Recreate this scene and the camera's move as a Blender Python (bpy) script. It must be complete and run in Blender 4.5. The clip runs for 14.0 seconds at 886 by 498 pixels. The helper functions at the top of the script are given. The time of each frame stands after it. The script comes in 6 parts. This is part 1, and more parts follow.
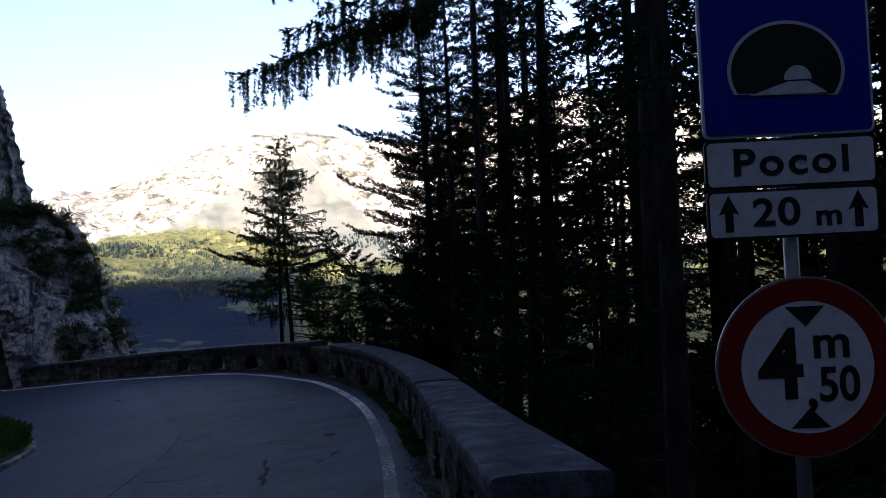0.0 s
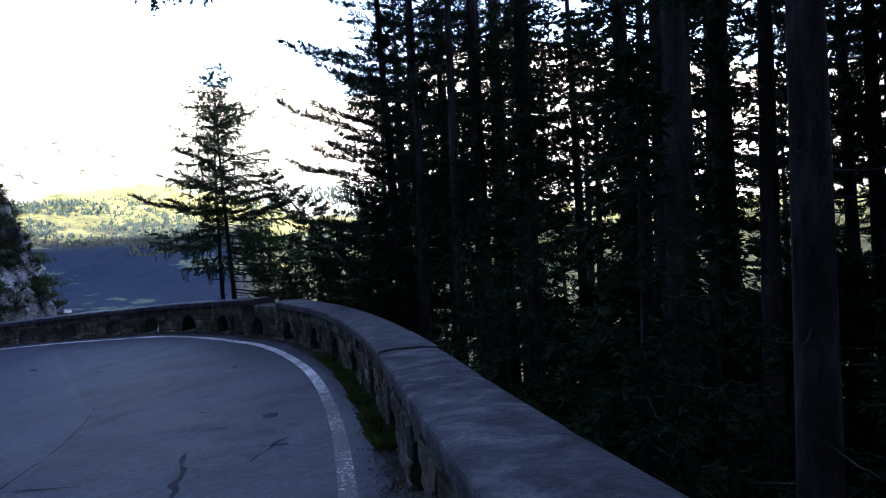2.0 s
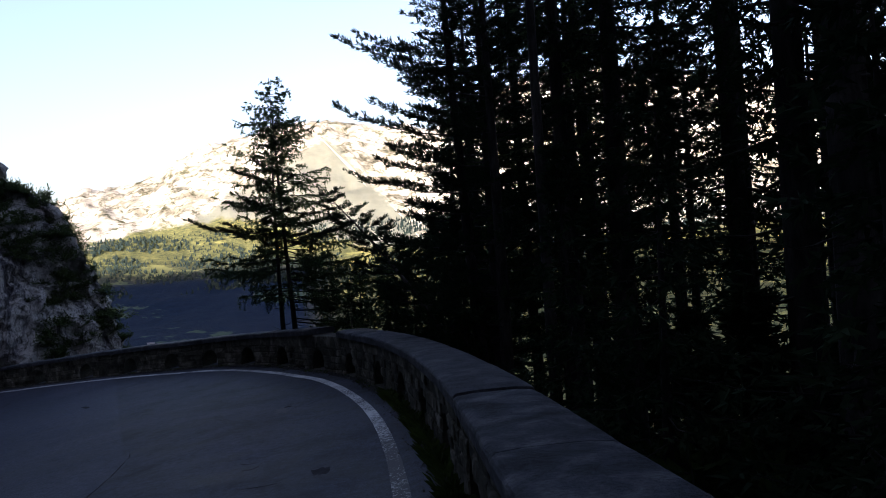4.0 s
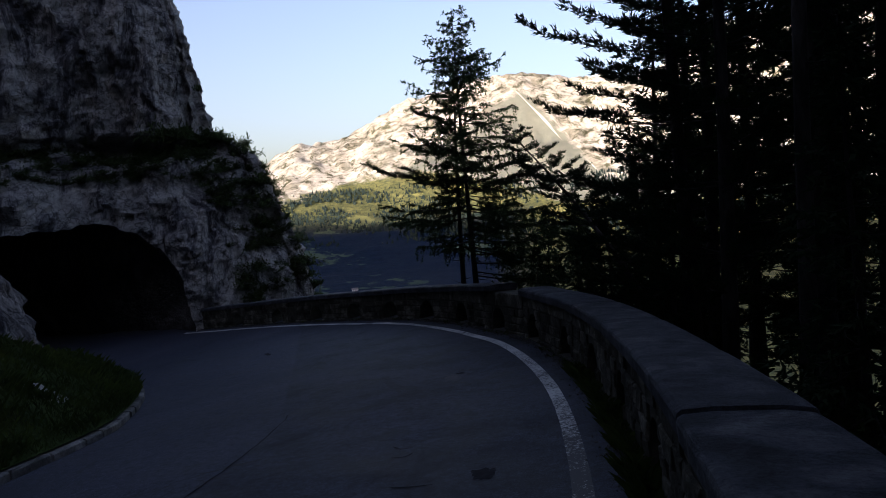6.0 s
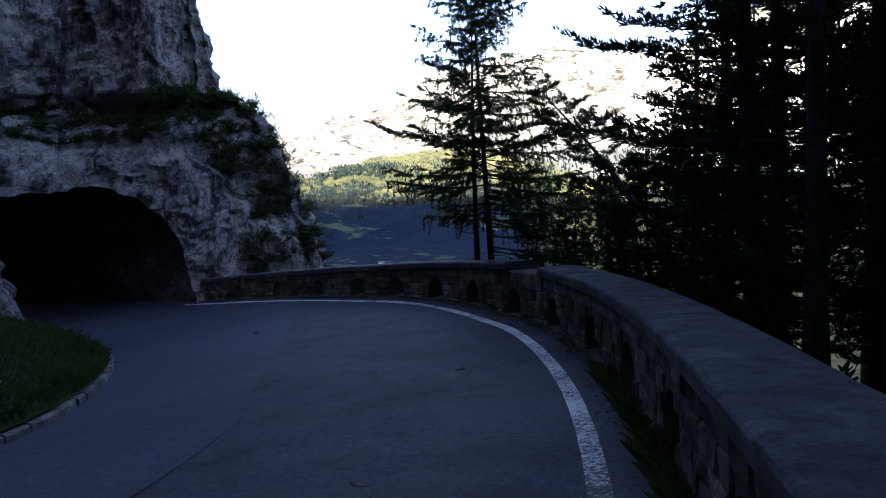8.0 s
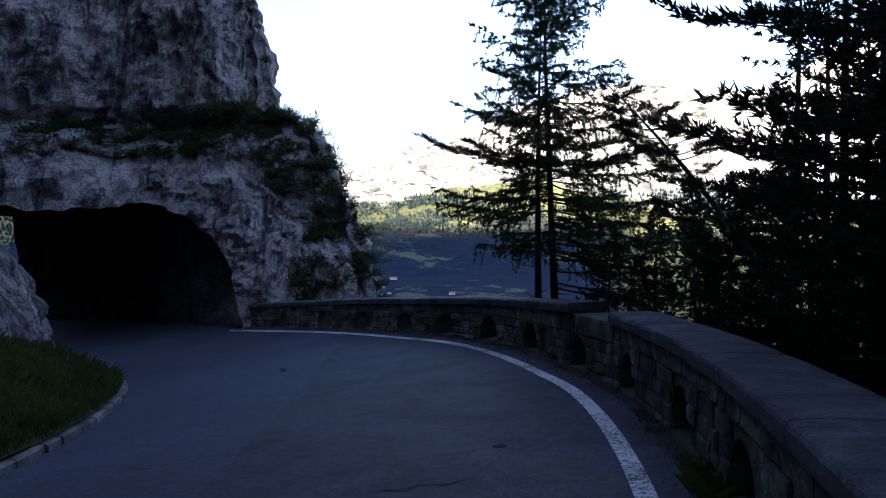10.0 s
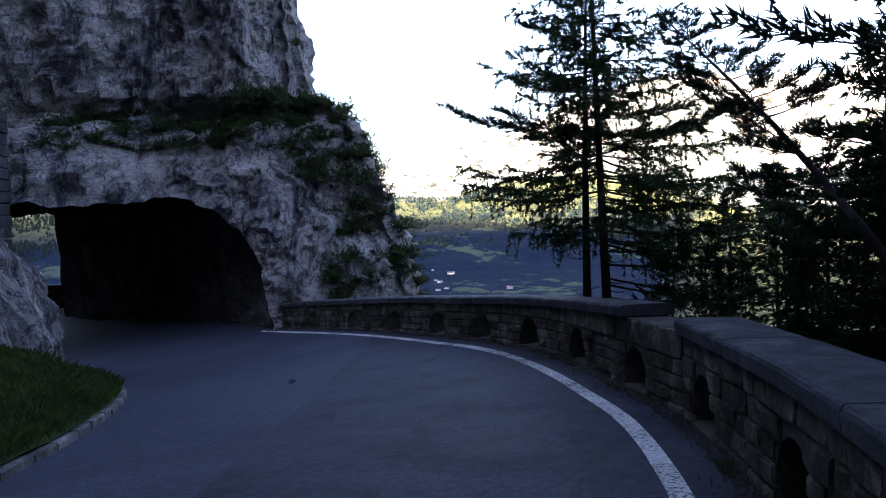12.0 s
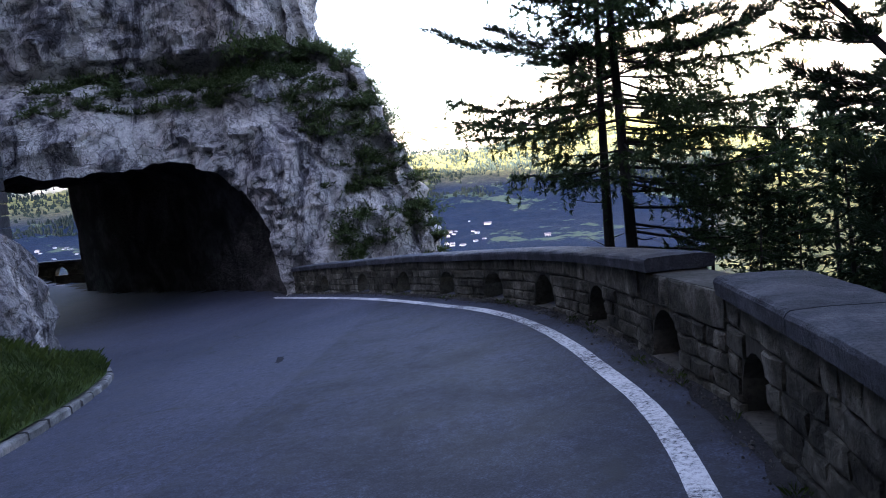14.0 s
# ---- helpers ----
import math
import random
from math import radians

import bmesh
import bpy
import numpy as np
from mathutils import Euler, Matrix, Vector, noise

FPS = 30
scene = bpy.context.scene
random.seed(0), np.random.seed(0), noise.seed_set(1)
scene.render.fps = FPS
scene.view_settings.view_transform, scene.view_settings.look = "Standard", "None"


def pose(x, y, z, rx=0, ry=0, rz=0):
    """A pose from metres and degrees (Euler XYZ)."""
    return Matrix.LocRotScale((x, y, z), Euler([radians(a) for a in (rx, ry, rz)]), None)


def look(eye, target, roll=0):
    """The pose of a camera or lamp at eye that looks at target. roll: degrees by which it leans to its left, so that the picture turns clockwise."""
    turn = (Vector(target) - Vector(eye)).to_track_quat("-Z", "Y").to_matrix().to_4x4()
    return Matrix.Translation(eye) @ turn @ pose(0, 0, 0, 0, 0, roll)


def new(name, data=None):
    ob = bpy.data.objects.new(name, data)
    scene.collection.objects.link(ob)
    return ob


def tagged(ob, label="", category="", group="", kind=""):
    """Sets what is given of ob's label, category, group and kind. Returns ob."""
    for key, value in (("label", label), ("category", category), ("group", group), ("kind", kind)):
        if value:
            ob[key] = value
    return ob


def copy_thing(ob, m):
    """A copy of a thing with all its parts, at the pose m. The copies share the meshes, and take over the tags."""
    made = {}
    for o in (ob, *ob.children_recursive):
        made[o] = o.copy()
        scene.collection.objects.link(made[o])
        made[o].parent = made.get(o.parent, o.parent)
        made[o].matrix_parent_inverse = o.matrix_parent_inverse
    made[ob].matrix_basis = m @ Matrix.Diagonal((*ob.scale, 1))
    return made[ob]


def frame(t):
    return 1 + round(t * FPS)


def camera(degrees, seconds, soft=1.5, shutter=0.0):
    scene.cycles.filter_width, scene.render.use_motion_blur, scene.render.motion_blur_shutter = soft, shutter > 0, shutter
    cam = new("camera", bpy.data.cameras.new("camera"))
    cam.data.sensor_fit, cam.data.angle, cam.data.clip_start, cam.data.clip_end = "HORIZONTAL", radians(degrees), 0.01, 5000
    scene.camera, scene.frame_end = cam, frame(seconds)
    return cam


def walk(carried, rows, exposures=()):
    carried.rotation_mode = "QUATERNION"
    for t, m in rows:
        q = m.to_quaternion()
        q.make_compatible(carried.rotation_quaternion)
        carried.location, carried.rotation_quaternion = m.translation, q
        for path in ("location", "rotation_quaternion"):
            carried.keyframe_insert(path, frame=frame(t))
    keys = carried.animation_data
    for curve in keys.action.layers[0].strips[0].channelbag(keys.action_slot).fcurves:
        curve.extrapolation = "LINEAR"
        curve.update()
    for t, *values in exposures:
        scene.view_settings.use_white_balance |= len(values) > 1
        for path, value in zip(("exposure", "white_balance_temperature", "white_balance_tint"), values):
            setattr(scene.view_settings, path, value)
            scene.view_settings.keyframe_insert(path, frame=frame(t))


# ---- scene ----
cam = camera(61.4, 14.0, soft=0.9)
# seconds, x, y, z, yaw, pitch, roll
PATH = [
    (0, -0.000, 0.000, 1.737, -11.38, 1.28, 2.75),
    (0.5, 0.079, 0.608, 1.688, -11.52, 0.09, 3.19),
    (1, 0.152, 1.198, 1.613, -14.43, -2.86, 5.00),
    (1.5, 0.244, 1.901, 1.578, -15.45, -6.12, 3.01),
    (2, 0.325, 2.481, 1.519, -14.84, -2.49, 3.47),
    (2.2, 0.355, 2.702, 1.500, -11.26, -1.65, 4.04),
    (4.3, 0.637, 4.707, 1.265, -8.70, 1.04, 5.09),
    (4.5, 0.645, 4.926, 1.264, -4.80, 2.33, 5.78),
    (5, 0.737, 5.489, 1.190, -1.26, -0.49, 4.33),
    (5.5, 0.720, 5.892, 1.197, 0.83, -1.75, 4.74),
    (6, 0.833, 6.419, 1.158, 5.24, -2.31, 3.95),
    (6.5, 0.927, 6.928, 1.114, 4.87, -3.37, 4.44),
    (7, 0.946, 7.481, 1.044, 8.48, -5.04, 5.01),
    (7.2, 0.949, 7.685, 1.021, 8.73, -4.71, 4.22),
    (9.5, 0.954, 10.309, 0.861, 6.28, -3.34, 1.38),
    (10, 0.962, 10.790, 0.824, 13.02, -1.50, 0.69),
    (10.5, 0.852, 11.354, 0.774, 17.16, -1.75, 1.58),
    (11, 0.885, 11.972, 0.762, 20.49, -2.75, 1.58),
    (11.5, 0.902, 12.430, 0.731, 19.39, -2.10, -1.33),
    (12, 0.903, 12.962, 0.704, 17.40, -1.84, 1.56),
    (12.5, 0.849, 13.437, 0.662, 18.94, -2.59, 2.75),
    (13, 0.815, 13.789, 0.574, 19.68, -0.19, 1.30),
    (13.5, 0.879, 14.377, 0.605, 22.13, -4.33, 2.65),
    (14, 0.923, 14.738, 0.611, 20.03, -5.40, 5.02),
]
EXPOSURES = [(0, 2.75, 5500, 34), (0.5, 2.45, 5500, 34), (1.0, 2.3, 5500, 34), (1.5, 2.75, 5450, 34), (2.0, 4.0, 5250, 33), (2.3, 4.0, 5300, 33), (4.3, 2.35, 5900, 29), (5.5, 1.85, 6000, 29), (6.5, 2.45, 5700, 31), (7.2, 2.9, 5300, 31), (9.5, 3.2, 5250, 31), (11, 3.3, 5300, 31), (12.5, 4.15, 5700, 32), (13.0, 4.45, 5850, 32), (13.5, 4.35, 5900, 33), (14, 4.75, 5950, 33)]
walk(cam, [(t, pose(x, y, z, 90 + pitch, roll, yaw)) for t, x, y, z, yaw, pitch, roll in PATH], EXPOSURES)

# ---- light ----
SUN_EL, SUN_AZ = 7.0, 205.0  # degrees; azimuth clockwise from +y

world = bpy.data.worlds.new("sky")
scene.world = world
world.use_nodes = True
wn = world.node_tree
sky = wn.nodes.new("ShaderNodeTexSky")
sky.sky_type, sky.sun_disc = "NISHITA", False
sky.sun_elevation, sky.sun_rotation = radians(SUN_EL), radians(SUN_AZ)
sky.altitude, sky.air_density, sky.dust_density, sky.ozone_density = 1200, 1.0, 10.0, 0.6
wn.nodes["Background"].inputs[1].default_value = 0.09
wn.links.new(sky.outputs[0], wn.nodes["Background"].inputs[0])

sun_data = bpy.data.lights.new("sun", "SUN")
sun_data.energy, sun_data.angle, sun_data.color = 3.7, radians(0.5), (1.0, 0.90, 0.66)
sun_dir = Vector((math.sin(radians(SUN_AZ)) * math.cos(radians(SUN_EL)), math.cos(radians(SUN_AZ)) * math.cos(radians(SUN_EL)), math.sin(radians(SUN_EL))))
sun = new("sun", sun_data)
sun.matrix_world = look(tuple(sun_dir * 100), (0, 0, 0))


# ---- materials ----
def shader(name, rough=0.8, spec=0.3):
    m = bpy.data.materials.new(name)
    m.use_nodes = True
    b = m.node_tree.nodes["Principled BSDF"]
    b.inputs["Roughness"].default_value = rough
    b.inputs["Specular IOR Level"].default_value = spec
    return m, m.node_tree.nodes, m.node_tree.links, b


def place(nodes, links, local=False, scale=(1, 1, 1)):
    mp = nodes.new("ShaderNodeMapping")
    mp.inputs["Scale"].default_value = scale
    if local:
        links.new(nodes.new("ShaderNodeTexCoord").outputs["Object"], mp.inputs[0])
    else:
        links.new(nodes.new("ShaderNodeNewGeometry").outputs["Position"], mp.inputs[0])
    return mp.outputs[0]


def grain(nodes, links, where, scale, detail=6.0, rough=0.6, warp=0.0):
    n = nodes.new("ShaderNodeTexNoise")
    n.inputs["Scale"].default_value, n.inputs["Detail"].default_value = scale, detail
    n.inputs["Roughness"].default_value, n.inputs["Distortion"].default_value = rough, warp
    links.new(where, n.inputs["Vector"])
    return n.outputs["Fac"]


def ramp(nodes, links, value, stops):
    r = nodes.new("ShaderNodeValToRGB")
    while len(r.color_ramp.elements) < len(stops):
        r.color_ramp.elements.new(0.5)
    for e, (at, c) in zip(r.color_ramp.elements, stops):
        e.position = at
        e.color = (*c, 1) if isinstance(c, tuple) else (c, c, c, 1)
    links.new(value, r.inputs[0])
    return r.outputs[0]


def blend(nodes, links, fac, a, b, mode="MIX"):
    m = nodes.new("ShaderNodeMix")
    m.data_type, m.blend_type = "RGBA", mode
    for v, s in ((fac, m.inputs[0]), (a, m.inputs[6]), (b, m.inputs[7])):
        if isinstance(v, (float, int)):
            s.default_value = v
        elif isinstance(v, tuple):
            s.default_value = (*v, 1)
        else:
            links.new(v, s)
    return m.outputs[2]


def relief(nodes, links, b, height, strength, distance):
    n = nodes.new("ShaderNodeBump")
    n.inputs["Strength"].default_value, n.inputs["Distance"].default_value = strength, distance
    links.new(height, n.inputs["Height"])
    links.new(n.outputs[0], b.inputs["Normal"])


def mottled(name, dark, mid, light, big=0.6, fine=9.0, rough=0.85, spec=0.25, bump=0.4, depth=0.02, local=False, vary=0.0, scale=(1, 1, 1)):
    """A surface with stains at one scale and grain at another."""
    m, nodes, links, b = shader(name, rough, spec)
    w = place(nodes, links, local, scale)
    a = grain(nodes, links, w, big, 5, 0.6, 0.6)
    f = grain(nodes, links, w, fine, 8, 0.65)
    c1 = ramp(nodes, links, a, [(0.3, dark), (0.5, mid), (0.7, light)])
    c2 = ramp(nodes, links, f, [(0.25, 0.45), (0.5, 0.95), (0.75, 1.3)])
    col = blend(nodes, links, 1.0, c1, c2, "MULTIPLY")
    if vary:
        info = nodes.new("ShaderNodeObjectInfo")
        v = ramp(nodes, links, info.outputs["Random"], [(0.0, 1 - vary), (1.0, 1 + vary)])
        col = blend(nodes, links, 1.0, col, v, "MULTIPLY")
    links.new(col, b.inputs["Base Color"])
    relief(nodes, links, b, f, bump, depth)
    return m


def let_through(m, share):
    """Lets some light through thin needles and leaves."""
    nodes, links = m.node_tree.nodes, m.node_tree.links
    b = nodes["Principled BSDF"]
    t, mix = nodes.new("ShaderNodeBsdfTranslucent"), nodes.new("ShaderNodeMixShader")
    links.new(b.inputs["Base Color"].links[0].from_socket, t.inputs[0])
    mix.inputs[0].default_value = share
    links.new(b.outputs[0], mix.inputs[1])
    links.new(t.outputs[0], mix.inputs[2])
    links.new(mix.outputs[0], nodes["Material Output"].inputs[0])


def plain(name, c, rough=0.5, spec=0.4, metal=0.0):
    m, nodes, links, b = shader(name, rough, spec)
    b.inputs["Metallic"].default_value = metal
    w = place(nodes, links, True)
    f = grain(nodes, links, w, 14, 5)
    g = ramp(nodes, links, f, [(0.3, tuple(0.8 * v for v in c)), (0.6, c)])
    links.new(g, b.inputs["Base Color"])
    return m


def rock_material(name, streaks=0.0):
    """Limestone. streaks: how strongly dark slanting seams, part rock and part painted shade, run through it."""
    m, nodes, links, b = shader(name, 0.92, 0.15)
    w = place(nodes, links)
    tall = place(nodes, links, False, (1.0, 1.0, 0.30))
    big = grain(nodes, links, tall, 0.32, 6, 0.68, 1.4)
    mid = grain(nodes, links, w, 1.3, 9, 0.76, 1.0)
    fine = grain(nodes, links, w, 7.0, 10, 0.80, 0.6)
    pits = nodes.new("ShaderNodeTexVoronoi")
    pits.inputs["Scale"].default_value = 3.2
    pits.inputs["Detail"].default_value = 3.0
    pits.inputs["Roughness"].default_value = 0.7
    warp = nodes.new("ShaderNodeMix")
    warp.data_type = "VECTOR"
    warp.inputs[0].default_value = 0.12
    links.new(w, warp.inputs[4])
    nz = nodes.new("ShaderNodeTexNoise")
    nz.inputs["Scale"].default_value, nz.inputs["Detail"].default_value = 1.2, 4.0
    links.new(w, nz.inputs["Vector"])
    swirl = nodes.new("ShaderNodeVectorMath")
    swirl.operation = "SCALE"
    swirl.inputs["Scale"].default_value = 4.0
    links.new(nz.outputs["Color"], swirl.inputs[0])
    grow = nodes.new("ShaderNodeVectorMath")
    grow.operation = "ADD"
    links.new(w, grow.inputs[0])
    links.new(swirl.outputs[0], grow.inputs[1])
    links.new(grow.outputs[0], pits.inputs["Vector"])
    crack = nodes.new("ShaderNodeTexVoronoi")
    crack.feature = "DISTANCE_TO_EDGE"
    crack.inputs["Scale"].default_value = 0.9
    crack.inputs["Detail"].default_value = 2.0
    links.new(grow.outputs[0], crack.inputs["Vector"])
    c1 = ramp(nodes, links, big, [(0.36, (0.54, 0.53, 0.52)), (0.47, (0.73, 0.705, 0.675)), (0.60, (0.84, 0.81, 0.77))])
    # dark stains, pits and cracks, with crevice shade put into their colour
    stain_shade = ramp(nodes, links, grain(nodes, links, tall, 0.75, 10, 0.74, 0.8), [(0.40, (0.17, 0.17, 0.20)), (0.455, (0.55, 0.55, 0.59)), (0.49, (1.0, 1.0, 1.0))])
    c2 = ramp(nodes, links, mid, [(0.38, (0.30, 0.30, 0.33)), (0.43, (0.88, 0.88, 0.90)), (0.60, (1.2, 1.19, 1.17))])
    c3 = ramp(nodes, links, fine, [(0.38, 0.52), (0.45, 0.94), (0.60, 1.2)])
    c4 = ramp(nodes, links, pits.outputs["Distance"], [(0.05, 1.1), (0.5, 0.95), (0.8, 0.4)])
    c5 = ramp(nodes, links, crack.outputs["Distance"], [(0.008, 0.15), (0.03, 0.8), (0.07, 1.0)])
    col = blend(nodes, links, 1.0, c1, c2, "MULTIPLY")
    col = blend(nodes, links, 1.0, col, stain_shade, "MULTIPLY")
    col = blend(nodes, links, 1.0, col, c3, "MULTIPLY")
    col = blend(nodes, links, 0.8, col, blend(nodes, links, 1.0, col, c4, "MULTIPLY"))
    col = blend(nodes, links, 0.75, col, blend(nodes, links, 1.0, col, c5, "MULTIPLY"))
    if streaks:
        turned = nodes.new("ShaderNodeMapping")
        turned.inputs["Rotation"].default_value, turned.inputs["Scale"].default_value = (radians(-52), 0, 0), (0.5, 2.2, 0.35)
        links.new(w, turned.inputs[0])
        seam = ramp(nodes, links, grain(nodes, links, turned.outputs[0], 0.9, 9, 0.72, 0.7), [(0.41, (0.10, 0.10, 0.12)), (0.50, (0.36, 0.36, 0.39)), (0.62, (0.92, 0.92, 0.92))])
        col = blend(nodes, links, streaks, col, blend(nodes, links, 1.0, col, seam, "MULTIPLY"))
    # plants rooted on the shelves
    geo = nodes.new("ShaderNodeNewGeometry")
    sep = nodes.new("ShaderNodeSeparateXYZ")
    links.new(geo.outputs["Normal"], sep.inputs[0])
    add = nodes.new("ShaderNodeMath")
    add.operation = "MULTIPLY_ADD"
    links.new(fine, add.inputs[0])
    add.inputs[1].default_value = 1.1
    links.new(sep.outputs["Z"], add.inputs[2])
    moss = ramp(nodes, links, add.outputs[0], [(1.0, 0.0), (1.2, 1.0)])
    green = ramp(nodes, links, fine, [(0.40, (0.008, 0.011, 0.005)), (0.62, (0.034, 0.042, 0.016))])
    col = blend(nodes, links, moss, col, green)
    att = nodes.new("ShaderNodeAttribute")
    att.attribute_name = "turf"
    ragged = nodes.new("ShaderNodeMath")
    ragged.operation = "MULTIPLY_ADD"
    links.new(mid, ragged.inputs[0])
    ragged.inputs[1].default_value = 1.6
    links.new(att.outputs["Fac"], ragged.inputs[2])
    grown = ramp(nodes, links, ragged.outputs[0], [(1.12, 0.0), (1.3, 1.0)])
    tuft = ramp(nodes, links, grain(nodes, links, w, 14, 8, 0.8), [(0.38, (0.010, 0.016, 0.006)), (0.5, (0.034, 0.048, 0.018)), (0.64, (0.085, 0.10, 0.045))])
    col = blend(nodes, links, grown, col, tuft)
    links.new(col, b.inputs["Base Color"])
    h = blend(nodes, links, 0.5, mid, fine)
    h = blend(nodes, links, 0.35, h, pits.outputs["Distance"])
    relief(nodes, links, b, h, 0.9, 0.20)
    return m


def asphalt_material():
    m, nodes, links, b = shader("asphalt", 0.72, 0.35)
    w = place(nodes, links)
    big = grain(nodes, links, w, 0.22, 4, 0.55, 1.0)
    mid = grain(nodes, links, w, 1.3, 6, 0.65, 0.5)
    fine = grain(nodes, links, w, 60, 4, 0.7)
    c = ramp(nodes, links, big, [(0.35, (0.0175, 0.0205, 0.034)), (0.65, (0.029, 0.0325, 0.051))])
    c2 = ramp(nodes, links, mid, [(0.30, 0.5), (0.42, 0.9), (0.7, 1.2)])
    c3 = ramp(nodes, links, fine, [(0.32, 0.35), (0.5, 1.0), (0.66, 1.9)])
    spots = grain(nodes, links, w, 11, 8, 0.75)
    c4 = ramp(nodes, links, spots, [(0.34, 0.45), (0.5, 1.0), (0.66, 1.5)])
    col = blend(nodes, links, 1.0, blend(nodes, links, 1.0, c, c2, "MULTIPLY"), c3, "MULTIPLY")
    col = blend(nodes, links, 1.0, col, c4, "MULTIPLY")
    # a newer, smoother surface on the inner lane, older and more worn beside the parapet
    sep = nodes.new("ShaderNodeSeparateXYZ")
    links.new(w, sep.inputs[0])
    bend = nodes.new("ShaderNodeMapRange")
    bend.inputs["From Min"].default_value, bend.inputs["From Max"].default_value = 15.5, 35.0
    bend.inputs["To Min"].default_value, bend.inputs["To Max"].default_value = 2.3, 7.5
    links.new(sep.outputs["Y"], bend.inputs["Value"])
    seam = nodes.new("ShaderNodeMath")
    links.new(sep.outputs["X"], seam.inputs[0])
    links.new(bend.outputs[0], seam.inputs[1])
    old = ramp(nodes, links, seam.outputs[0], [(0.0, 0.0), (0.05, 1.0)])
    patchy = ramp(nodes, links, grain(nodes, links, w, 0.9, 7, 0.7, 1.0), [(0.36, 0.46), (0.48, 0.80), (0.64, 1.08)])
    worn = blend(nodes, links, 1.0, col, patchy, "MULTIPLY")
    col = blend(nodes, links, old, blend(nodes, links, 1.0, col, (1.14, 1.13, 1.12), "MULTIPLY"), worn)
    # sealed cracks
    v = nodes.new("ShaderNodeTexVoronoi")
    v.feature = "DISTANCE_TO_EDGE"
    v.inputs["Scale"].default_value = 0.32
    wob = nodes.new("ShaderNodeVectorMath")
    wob.operation = "ADD"
    links.new(w, wob.inputs[0])
    nz = nodes.new("ShaderNodeTexNoise")
    nz.inputs["Scale"].default_value = 1.5
    links.new(w, nz.inputs["Vector"])
    links.new(nz.outputs["Color"], wob.inputs[1])
    links.new(wob.outputs[0], v.inputs["Vector"])
    line = ramp(nodes, links, v.outputs["Distance"], [(0.004, 1.0), (0.012, 0.0)])
    gate = ramp(nodes, links, grain(nodes, links, w, 0.4, 2), [(0.5, 0.0), (0.62, 0.8)])
    col = blend(nodes, links, blend(nodes, links, 1.0, line, gate, "MULTIPLY"), col, (0.014, 0.014, 0.015))
    links.new(col, b.inputs["Base Color"])
    rr = ramp(nodes, links, mid, [(0.3, 0.72), (0.7, 0.88)])
    links.new(rr, b.inputs["Roughness"])
    relief(nodes, links, b, fine, 0.35, 0.006)
    return m


def line_material():
    m, nodes, links, b = shader("road_paint", 0.7, 0.3)
    w = place(nodes, links)
    worn = grain(nodes, links, w, 24, 6, 0.8)
    broad = grain(nodes, links, w, 1.2, 3)
    both = nodes.new("ShaderNodeMath")
    both.operation = "MULTIPLY_ADD"
    links.new(broad, both.inputs[0])
    both.inputs[1].default_value = 0.45
    # the paint is more worn towards the start of the wall
    sep = nodes.new("ShaderNodeSeparateXYZ")
    links.new(w, sep.inputs[0])
    old = nodes.new("ShaderNodeMapRange")
    old.inputs["From Min"].default_value, old.inputs["From Max"].default_value = 9.0, 17.0
    old.inputs["To Min"].default_value, old.inputs["To Max"].default_value = -0.18, -0.01
    links.new(sep.outputs["Y"], old.inputs["Value"])
    tired = nodes.new("ShaderNodeMath")
    links.new(worn, tired.inputs[0])
    links.new(old.outputs[0], tired.inputs[1])
    links.new(tired.outputs[0], both.inputs[2])
    col = ramp(nodes, links, both.outputs[0], [(0.62, (0.05, 0.05, 0.053)), (0.67, (0.30, 0.30, 0.30)), (0.80, (0.56, 0.56, 0.55))])
    links.new(col, b.inputs["Base Color"])
    relief(nodes, links, b, worn, 0.3, 0.004)
    return m


